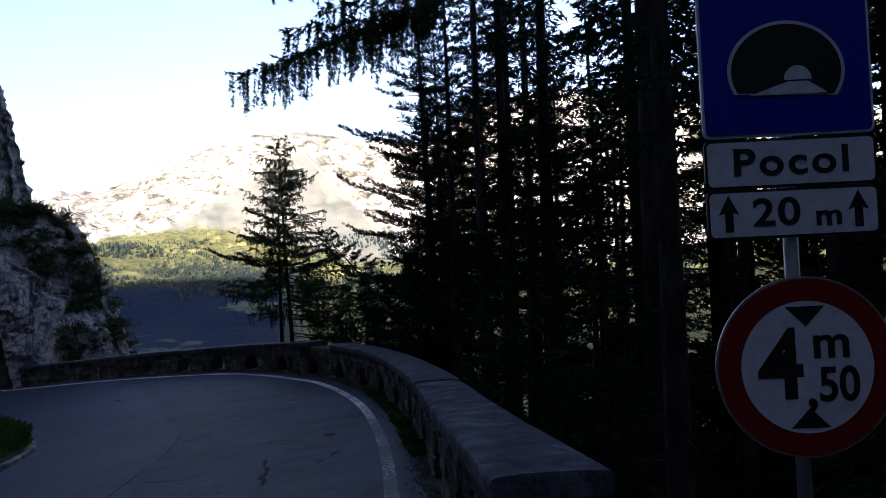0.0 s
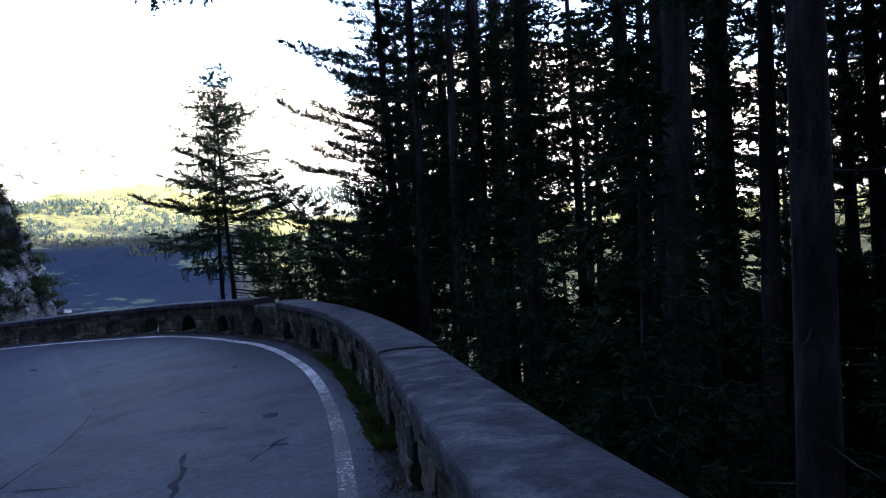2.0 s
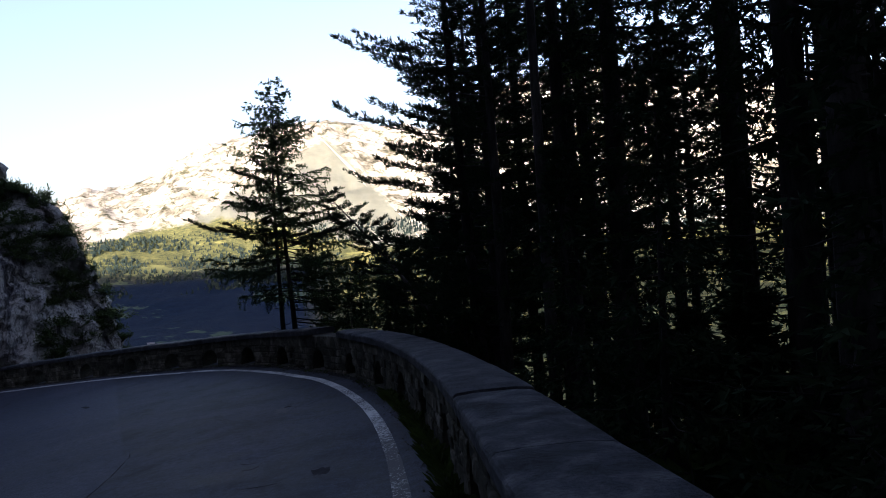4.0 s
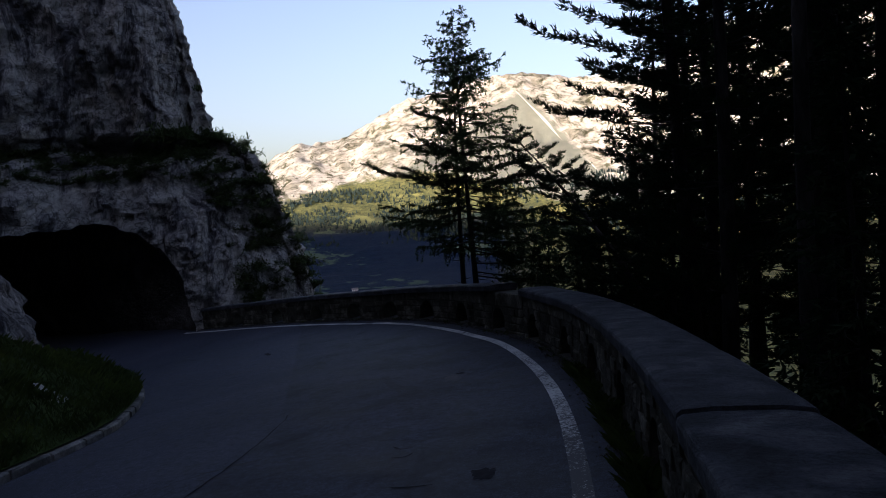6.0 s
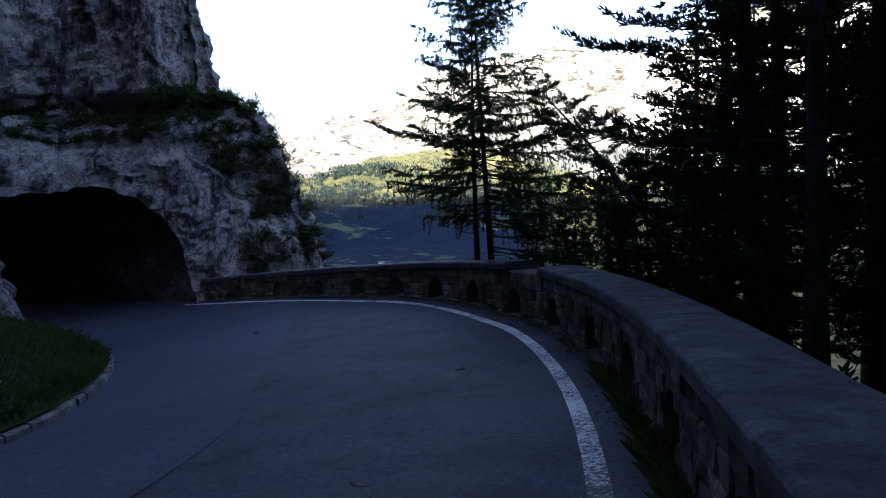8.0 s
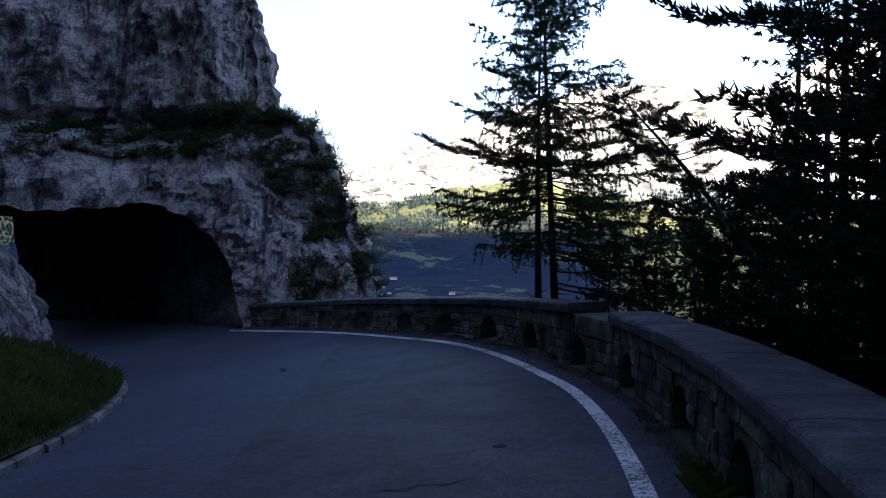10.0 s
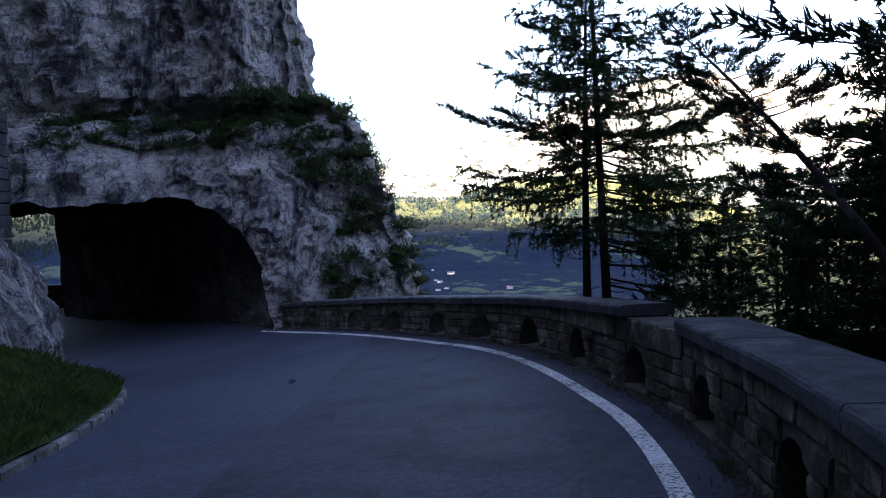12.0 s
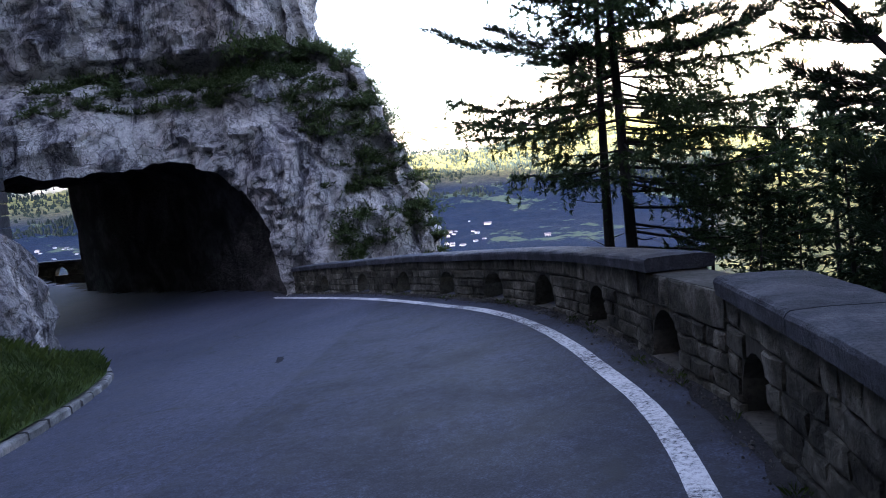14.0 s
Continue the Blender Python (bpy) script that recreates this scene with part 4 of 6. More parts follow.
# parapet beyond the far mouth
parapet("parapet_beyond", [(-27.5, 46.2), (-31.5, 47.0), (-36, 45.5), (-41, 42.0)], [(0, 0.85), (20, 0.85)], [0.6, 2.6, 4.6, 6.6, 8.6, 10.6], 0.0, "stone parapet beyond the far mouth of the tunnel", 8)


# ---- rock and verge on the inner side ----
FOOT = [(-8.5, -12.0), (-8.6, -2.0), (-8.7, 6.0), (-8.9, 13.0), (-9.4, 18.0), (-10.3, 21.4), (-11.8, 24.4), (-13.2, 26.65), (-14.3, 28.0), (-17.1, 29.2), (-22, 28.7)]


def build_outcrop():
    c, s = spline(FOOT, 0.18)
    nr = normals(c)
    # the height above the view is added to block sky light from the road
    hs = np.concatenate([np.arange(-0.6, 8, 0.18), np.arange(8, 34, 0.8)])
    verts, faces = [], []
    for i in range(len(c)):
        for h in hs:
            lean = float(np.interp(c[i][1], [19, 26], [0.50, 0.29]))
            back = lean * h + (0.47 - lean) * max(0, h - 2.2) - 0.2 * max(0, h - 9)
            x, y = c[i] + nr[i] * back
            z = float(road_z(*c[i])) + 0.15 + h
            slab = noise.ridged_multi_fractal(Vector(((x + z * 0.5) * 0.5, y * 0.5, z * 0.22)), 0.9, 2.1, 5, 1.0, 2.0) - 1.2
            rib = noise.ridged_multi_fractal(Vector(((y * 0.8 + z * 0.62) * 1.1, x * 0.5, z * 0.16)), 0.8, 2.2, 4, 1.0, 2.0) - 1.1
            o = 0.5 * rough(x, y, z * 0.5, 0.25, 3) + 0.36 * slab + 0.26 * rib + 0.16 * rough(x, y, z, 2.4, 4)
            verts.append((x - nr[i][0] * o, y - nr[i][1] * o, z))
    m = len(hs)
    for i in range(len(c) - 1):
        for j in range(m - 1):
            q = i * m + j
            faces.append((q, q + 1, q + m + 1, q + m))
    ob = new("rock_outcrop", mesh_of("rock_outcrop", verts, faces, SEAMED_SHADED))
    return tagged(ob, "slanting grey limestone outcrop above the grassy verge", "rock", kind="structure")


build_outcrop()


def build_verge():
    c, s = spline(KERB_LINE, 0.25)
    nr = normals(c)
    w = np.linspace(0.08, 5.2, 22)
    verts, faces = [], []
    for i in range(len(c)):
        for v in w:
            x, y = c[i] + nr[i] * v
            h = 0.10 + 0.52 * v ** 0.95 * min(1.0, 0.35 + 0.12 * (len(c) - 1 - i) * 0.25) + 0.22 * rough(x, y, 0, 0.7, 4) * min(1, v)
            verts.append((x, y, float(road_z(x, y)) * 0.35 + float(road_z(*c[i])) * 0.65 + h))
    m = len(w)
    for i in range(len(c) - 1):
        for j in range(m - 1):
            q = i * m + j
            faces.append((q, q + m, q + m + 1, q + 1))
    ob = new("verge", mesh_of("verge", verts, faces, TURF, True))
    tagged(ob, "grassy bank between the kerb and the rock", "verge", kind="structure")
    # blades
    rnd = random.Random(11)
    bv, bf = [], []
    for k in range(30000):
        i = rnd.randrange(int(len(c) * 0.55), len(c) - 1)
        j = min(m - 2, int(m * rnd.random() ** 1.2))
        f, g = rnd.random(), rnd.random()
        p = Vector(verts[i * m + j]).lerp(Vector(verts[(i + 1) * m + j]), f).lerp(Vector(verts[i * m + j + 1]).lerp(Vector(verts[(i + 1) * m + j + 1]), f), g)
        h = rnd.uniform(0.05, 0.19) * (1.3 if rough(p.x, p.y, 0, 1.1, 2) > 0.1 else 0.8)
        a = rnd.uniform(0, 6.283)
        d = Vector((math.cos(a), math.sin(a), 0))
        o = Vector((-d.y, d.x, 0))
        n = len(bv)
        bv += [p - d * 0.0045, p + d * 0.0045, p + o * (h * 0.25) + d * 0.003 + Vector((0, 0, h * 0.7)), p + o * (h * 0.7) + Vector((0, 0, h))]
        bf += [(n, n + 1, n + 2), (n, n + 2, n + 3)]
    ob = new("grass", mesh_of("grass", bv, bf, BLADE))
    tagged(ob, "long dark green grass on the bank", "grass", kind="stuff")
    # kerb stones
    kerb = thing("kerb", (0, 0, 0), "pale stone kerb along the grassy verge", "kerb", kind="structure")
    cc, ss = spline(KERB_LINE, 0.05)
    nn = normals(cc)
    i = int(8 / 0.05)
    while i < len(cc) - 16:
        n = rnd.choice((10, 13, 16))
        e = min(len(cc) - 1, i + n)
        kv, kf = [], []
        lift = rnd.uniform(-0.015, 0.015)
        for k in np.linspace(i + 0.3, e - 0.3, 4):
            k0 = int(k)
            for off, h in ((-0.005, -0.1), (-0.005, 0.085), (0.02, 0.11), (0.13, 0.11), (0.15, 0.09), (0.15, -0.1)):
                px, py = cc[k0] + nn[k0] * (off + 0.03 * rough(k0 * 0.9, off * 20, 0, 1, 3))
                kv.append((px, py, float(road_z(*cc[k0])) + h + lift))
        for k in range(3):
            for q in range(5):
                a = 6 * k + q
                kf.append((a, a + 1, a + 7, a + 6))
        kf += [(5, 4, 3, 2, 1, 0), tuple(18 + q for q in range(6))]
        part("kerb_stone", mesh_of("kerb_stone", kv, kf, KERB), kerb)
        i = e


build_verge()


def verge_rock(x, y, size, seed):
    bm = bmesh.new()
    bmesh.ops.create_icosphere(bm, subdivisions=3, radius=size)
    for v in bm.verts:
        p = v.co.normalized()
        v.co = p * size * (1 + 0.35 * noise.noise(p * 1.6 + Vector((seed, 0, 0))) + 0.26 * noise.noise(p * 4 + Vector((seed, 3, 0))))
        v.co.z *= 0.6
    ob = new("boulder", bm_mesh("boulder", bm, ROCK))
    ob.matrix_basis = pose(x, y, float(road_z(x, y)) + 0.5, 10, 15, 40 * seed)
    tagged(ob, "pale limestone boulder bedded in the grassy verge", "rock", "boulders on the verge")


for n, (x, y, size) in enumerate([(-7.15, 17.8, 0.62), (-6.75, 17.1, 0.3), (-11.4, 24.7, 0.42)]):
    verge_rock(x, y, size, n + 1)


# ---- works between outcrop and cliff ----
def build_works():
    pillar = thing("concrete_pillar", (-19.45, 30.85, -3.0), "dark grey pillar of stacked concrete beams beside the cliff", "pillar")
    for k in range(21):
        b2 = part("beam", bm_mesh("beam", box_bm(0.95, 0.9, 0.345, 0.025), CONCRETE), pillar)
        b2.matrix_basis = pose(0.03 * (k % 2), 0.02 * (k % 3), 0.18 + 0.365 * k, 0, 0, 30)
    fence = thing("rockfall_fence", (-20.95, 31.0, 4.9), "rusty steel posts with wire strands that hold back rockfall", "fence")
    for x, h in ((0.0, 4.6), (-3.2, 4.6), (-6.4, 4.6)):
        v, f = [], []
        rod(v, f, [(x, 0, -1.5), (x, 0, h)], [0.07, 0.07], 8)
        part("post", mesh_of("post", v, f, RUST), fence)
    for k in range(15):
        v, f = [], []
        rod(v, f, [(-6.5, 0.0, 0.3 + 0.29 * k), (-3.2, 0.05, 0.24 + 0.29 * k), (0.0, 0.0, 0.3 + 0.29 * k), (1.6, 0.4, 0.1 + 0.26 * k)], [0.014] * 4, 4)
        part("wire", mesh_of("wire", v, f, RUST), fence)
    v, f = [], []
    rod(v, f, [(1.4, 0.0, -0.6), (2.0, 0.0, 1.3)], [0.04, 0.04], 6)
    part("stay", mesh_of("stay", v, f, RUST), fence)


build_works()


# ---- road patches ----
def road_patch(cx, cy, w, d, turn, seed, label, material=None):
    n = 26
    v = []
    for k in range(n):
        a = 2 * math.pi * k / n
        sq = max(abs(math.cos(a)), abs(math.sin(a))) ** 0.75
        r = (1 + 0.6 * noise.noise(Vector((math.cos(a) * 1.7, math.sin(a) * 1.7, seed))) + 0.35 * noise.noise(Vector((math.cos(a) * 4, math.sin(a) * 4, seed)))) / sq ** 0.5
        px, py = w / 2 * r * math.cos(a), d / 2 * r * math.sin(a)
        c2, s2 = math.cos(radians(turn)), math.sin(radians(turn))
        x, y = cx + px * c2 - py * s2, cy + px * s2 + py * c2
        v.append((x, y, float(road_z(x, y)) + 0.012 * rough(x, y, 0, 0.5, 3) + 0.005))
    v.append((cx, cy, float(road_z(cx, cy)) + 0.012 * rough(cx, cy, 0, 0.5, 3) + 0.006))
    ob = new("road_patch", mesh_of("road_patch", v, [(n, k, (k + 1) % n) for k in range(n)], material or TAR))
    tagged(ob, label, "road patch", kind="structure")


TAR = mottled("tar_patch", (0.005, 0.005, 0.008), (0.010, 0.010, 0.015), (0.020, 0.020, 0.027), 9.0, 40, 0.9, 0.15, 0.4, 0.005)
for n, (cx, cy, w, d, turn) in enumerate([(0.47, 12.42, 0.20, 0.30, 0), (-0.1, 17.55, 0.13, 0.15, 0), (-5.3, 24.05, 0.13, 0.5, 30)]):
    road_patch(cx, cy, w, d, turn, n + 3, "dark tar repair in the asphalt")


def road_crack(points, width, seed):
    """A ragged line of old tar along a crack."""
    c, run = spline(points, 0.06)
    nr = normals(c)
    v, f = [], []
    for i in range(len(c)):
        w = width * (0.6 + 1.1 * noise.noise(Vector((run[i] * 2.6, seed, 0)))) * min(1.0, 0.25 + 4 * i / len(c), 0.25 + 4 * (len(c) - 1 - i) / len(c))
        drift = 0.35 * width * noise.noise(Vector((run[i] * 3.5, seed, 7)))
        for side in (-1, 1):
            x, y = c[i] + nr[i] * (side * max(0.004, w * 0.75) / 2 + drift)
            v.append((x, y, float(road_z(x, y)) + 0.012 * rough(x, y, 0, 0.5, 3) + 0.006))
        if i:
            f.append((2 * i - 2, 2 * i - 1, 2 * i + 1, 2 * i))
    ob = new("road_crack", mesh_of("road_crack", v, f, TAR))
    tagged(ob, "ragged dark tar line along a crack in the asphalt", "road crack", kind="structure")


road_crack([(-2.42, 16.4), (-2.35, 16.0), (-2.28, 14.5), (-2.3, 13.0), (-2.45, 11.5), (-2.6, 9.5)], 0.05, 1)
road_crack([(-1.5, 10.75), (-2.1, 11.15), (-2.65, 11.5)], 0.06, 2)
road_crack([(-0.48, 11.25), (-0.51, 10.8), (-0.44, 10.3), (-0.50, 9.9), (-0.46, 9.4)], 0.15, 3)
road_crack([(0.64, 10.9), (0.48, 10.75), (0.40, 10.5), (0.20, 10.12)], 0.10, 4)
road_crack([(0.62, 10.5), (0.5, 10.62), (0.42, 10.6)], 0.08, 5)
road_crack([(-0.66, 8.66), (-0.54, 8.55), (-0.44, 8.42)], 0.05, 6)
road_crack([(-0.25, 13.4), (-0.32, 13.3), (-0.45, 13.32)], 0.09, 8)
road_crack([(-0.3, 12.35), (-0.12, 12.28), (0.06, 12.3)], 0.10, 9)
road_crack([(-0.5, 13.75), (-0.4, 13.6), (-0.28, 13.62)], 0.07, 10)

OLD_TAR = mottled("old_asphalt", (0.014, 0.015, 0.022), (0.020, 0.0215, 0.032), (0.030, 0.031, 0.043), 3.0, 30, 0.8, 0.3, 0.8, 0.01)
PALE = mottled("pale_asphalt", (0.032, 0.033, 0.040), (0.050, 0.051, 0.058), (0.078, 0.078, 0.084), 3.0, 30, 0.8, 0.3, 0.8, 0.01)
for n, (cx, cy, w, d, turn) in enumerate([(-1.18, 17.6, 0.14, 1.5, 18), (-0.85, 17.0, 0.22, 0.5, 40), (-0.7, 16.5, 0.4, 0.3, 10), (-0.08, 17.75, 0.12, 0.14, 0), (-0.35, 16.5, 0.2, 0.16, 30), (-0.95, 16.1, 0.3, 0.2, 60)]):
    road_patch(cx, cy, w, d, turn, n + 21, "dark worn spot in the asphalt", OLD_TAR)
road_patch(-0.2, 17.3, 0.22, 0.55, 8, 33, "pale scuffed spot in the asphalt", PALE)


def text_part(words, size, at, parent, material, name="lettering", squeeze=1.0, gap=1.0):
    cu = bpy.data.curves.new(name, "FONT")
    cu.body, cu.size, cu.align_x, cu.align_y, cu.extrude, cu.offset, cu.space_character = words, size, "CENTER", "CENTER", 0.001, size * 0.022, gap
    tmp = bpy.data.objects.new("t", cu)
    scene.collection.objects.link(tmp)
    bpy.context.view_layer.update()
    me = bpy.data.meshes.new_from_object(tmp.evaluated_get(bpy.context.evaluated_depsgraph_get()))
    bpy.data.objects.remove(tmp)
    me.materials.clear()
    me.materials.append(material)
    me.transform(Matrix.Diagonal((squeeze, 1, 1, 1)))
    me.transform(pose(0, 0, 0, 90, 0, 0))
    ob = part(name, me, parent)
    ob.location = at
    return ob


def plate(outline, depth, material, name):
    """A flat plate in the xz plane, facing -y."""
    n = len(outline)
    v = [(x, 0, z) for x, z in outline] + [(x, depth, z) for x, z in outline]
    f = [tuple(range(n)), tuple(reversed(range(n, 2 * n)))] + [(i, i + n, (i + 1) % n + n, (i + 1) % n) for i in range(n)]
    return mesh_of(name, v, f, material)


def rounded(w, h, r, seg=5):
    out = []
    for cx, cz, a0 in ((w / 2 - r, h / 2 - r, 0), (-w / 2 + r, h / 2 - r, 90), (-w / 2 + r, -h / 2 + r, 180), (w / 2 - r, -h / 2 + r, 270)):
        for k in range(seg + 1):
            a = radians(a0 + 90 * k / seg)
            out.append((cx + r * math.cos(a), cz + r * math.sin(a)))
    return out


def disc(r, n=48):
    return [(r * math.cos(2 * math.pi * k / n), r * math.sin(2 * math.pi * k / n)) for k in range(n)]


def build_sign():
    W = 0.745
    s = thing("road_sign", SIGN_AT, "blue tunnel sign with white plates and red-rimmed height limit", "road sign")
    s.rotation_euler = (0, radians(SIGN_LEAN), radians(SIGN_TURN))
    v, f = [], []
    rod(v, f, [(0, 0.045, -0.9), (0, 0.045, 3.35)], [0.032, 0.032], 14)
    part("post", mesh_of("post", v, f, STEEL, True), s, "grey galvanised post")

    def board(name, z, w, h, face, edge, label):
        b2 = part(name, plate(rounded(w, h, 0.03), 0.012, edge, name), s, label)
        b2.location = (0.0, 0, z)
        i = part("face", plate(rounded(w - 0.024, h - 0.024, 0.022), 0.004, face, "face"), b2)
        i.location = (0, -0.0035, 0)
        return b2

    p = board("tunnel_panel", Z_BLUE, W, 0.72, BLUE, WHITE, "blue panel with a white-edged black tunnel mouth")
    arc = [(0.250 * math.cos(radians(a)), -0.045 + 0.215 * math.sin(radians(a))) for a in range(-32, 213, 7)]
    o = part("tunnel_outline", plate([(x * 1.02, z * 1.02) for x, z in arc], 0.002, WHITE, "tunnel_outline"), p)
    o.location = (0, -0.0065, -0.03)
    o = part("tunnel_mouth", plate([(x * 0.955, z * 0.955 - 0.004) for x, z in arc], 0.002, BLACK, "tunnel_mouth"), p)
    o.location = (0, -0.0085, -0.03)
    o = part("tunnel_road", plate([(-0.165, -0.150), (0.175, -0.150), (0.090, -0.095), (0.005, -0.095)], 0.002, WHITE, "tunnel_road"), p)
    o.location = (0, -0.0105, -0.03)
    o = part("tunnel_end", plate([(0.048 + 0.060 * math.cos(radians(a)), -0.088 + 0.062 * math.sin(radians(a))) for a in range(0, 181, 12)], 0.002, WHITE, "tunnel_end"), p)
    o.location = (0, -0.0105, -0.03)

    p = board("name_plate", Z_NAME, W, 0.215, WHITE, BLACK, "white plate lettered with the tunnel's name")
    text_part("Pocol", 0.165, (0.0, -0.0055, 0.0), p, BLACK, squeeze=1.2, gap=1.16)
    p = board("length_plate", Z_LEN, W, 0.215, WHITE, BLACK, "white plate with two arrows giving the length")
    text_part("20", 0.165, (-0.075, -0.0055, 0.0), p, BLACK, squeeze=1.2, gap=1.1)
    text_part("m", 0.13, (0.15, -0.0055, -0.02), p, BLACK, squeeze=1.2)
    for x in (-0.28, 0.28):
        a = part("arrow", plate([(-0.018, -0.075), (0.018, -0.075), (0.018, 0.01), (0.045, 0.0), (0.0, 0.085), (-0.045, 0.0), (-0.018, 0.01)], 0.002, BLACK, "arrow"), p)
        a.location = (x, -0.0055, 0)
    for z in (Z_BLUE + 0.2, Z_BLUE - 0.2, Z_NAME, Z_LEN, Z_DISC + 0.12, Z_DISC - 0.12):
        c = part("clamp", bm_mesh("clamp", box_bm(0.09, 0.05, 0.03, 0.006), STEEL), s)
        c.location = (0, 0.037, z)
    d = part("height_limit", plate(disc(0.392, 64), 0.012, STEEL, "height_limit"), s, "round red-rimmed height limit of four metres fifty")
    d.location = (0.02, 0, Z_DISC)
    r1 = part("red_rim", plate(disc(0.382, 64), 0.004, RED, "red_rim"), d)
    r1.location = (0, -0.0035, 0)
    r2 = part("white_field", plate(disc(0.285, 64), 0.004, WHITE, "white_field"), d)
    r2.location = (0, -0.0065, 0)
    text_part("4", 0.42, (-0.115, -0.0085, 0.0), d, BLACK, squeeze=0.92)
    text_part("m", 0.20, (0.105, -0.0085, 0.10), d, BLACK, squeeze=1.1)
    text_part(",", 0.225, (0.012, -0.0085, -0.10), d, BLACK)
    text_part("50", 0.205, (0.13, -0.0085, -0.085), d, BLACK, squeeze=0.88)
    for sg in (1, -1):
        t = part("arrow_head", plate([(-0.085, sg * 0.262), (0.0, sg * 0.175), (0.085, sg * 0.262)] if sg < 0 else [(0.085, 0.262), (0.0, 0.175), (-0.085, 0.262)], 0.002, BLACK, "arrow_head"), d)
        t.location = (0, -0.0085, 0)
    return s


SIGN_AT, SIGN_TURN, SIGN_LEAN = (2.14, 2.87, 0.0), -12, 0
Z_BLUE, Z_NAME, Z_LEN, Z_DISC = 2.59, 2.115, 1.895, 1.225
build_sign()


# ---- trees ----
def needle_tuft(v, f, q, d, size, rnd, n, wide=0.13):
    """A few needles that fan out from q about the way d."""
    for k in range(n):
        a = (d + Vector((rnd.uniform(-1, 1), rnd.uniform(-1, 1), rnd.uniform(-1, 1))) * 0.85).normalized()
        b2 = a.cross(Vector((rnd.uniform(-1, 1), rnd.uniform(-1, 1), rnd.uniform(-1, 1)))).normalized() * (size * wide)
        s = size * rnd.uniform(0.65, 1.3)
        i = len(v)
        v += [q - b2, q + b2, q + a * s]
        f.append((i, i + 1, i + 2))


def twig_leaves(v, f, p, d, length, size, rnd, n, hang, wide=0.16):
    """Small leaf clumps along a twig."""
    for k in range(n):
        t = (k + rnd.random()) / n
        q = p + d * (length * t) + Vector((0, 0, -hang * t * t * length))
        a = Vector((rnd.uniform(-1, 1), rnd.uniform(-1, 1), rnd.uniform(-1.0, 0.6))).normalized()
        a = (a * 0.75 + d).normalized()
        b2 = a.cross(Vector((rnd.uniform(-1, 1), rnd.uniform(-1, 1), rnd.uniform(-1, 1)))).normalized()
        s = size * rnd.uniform(0.6, 1.3)
        i = len(v)
        v += [q - b2 * (s * wide), q + b2 * (s * wide), q + a * s + b2 * (s * wide * 0.3), q + a * (s * 0.9) - b2 * (s * wide * 0.5)]
        f += [(i, i + 1, i + 2), (i, i + 2, i + 3)]


def twig(tv, tf, p, q, w=0.004):
    """A thin three-sided twig."""
    d = (q - p).normalized()
    u = d.cross(Vector((0.3, 0.2, 1))).normalized() * w
    o = d.cross(u)
    i = len(tv)
    tv += [p + u, p - u * 0.5 + o * 0.87, p - u * 0.5 - o * 0.87, q]
    tf += [(i, i + 1, i + 3), (i + 1, i + 2, i + 3), (i + 2, i, i + 3)]


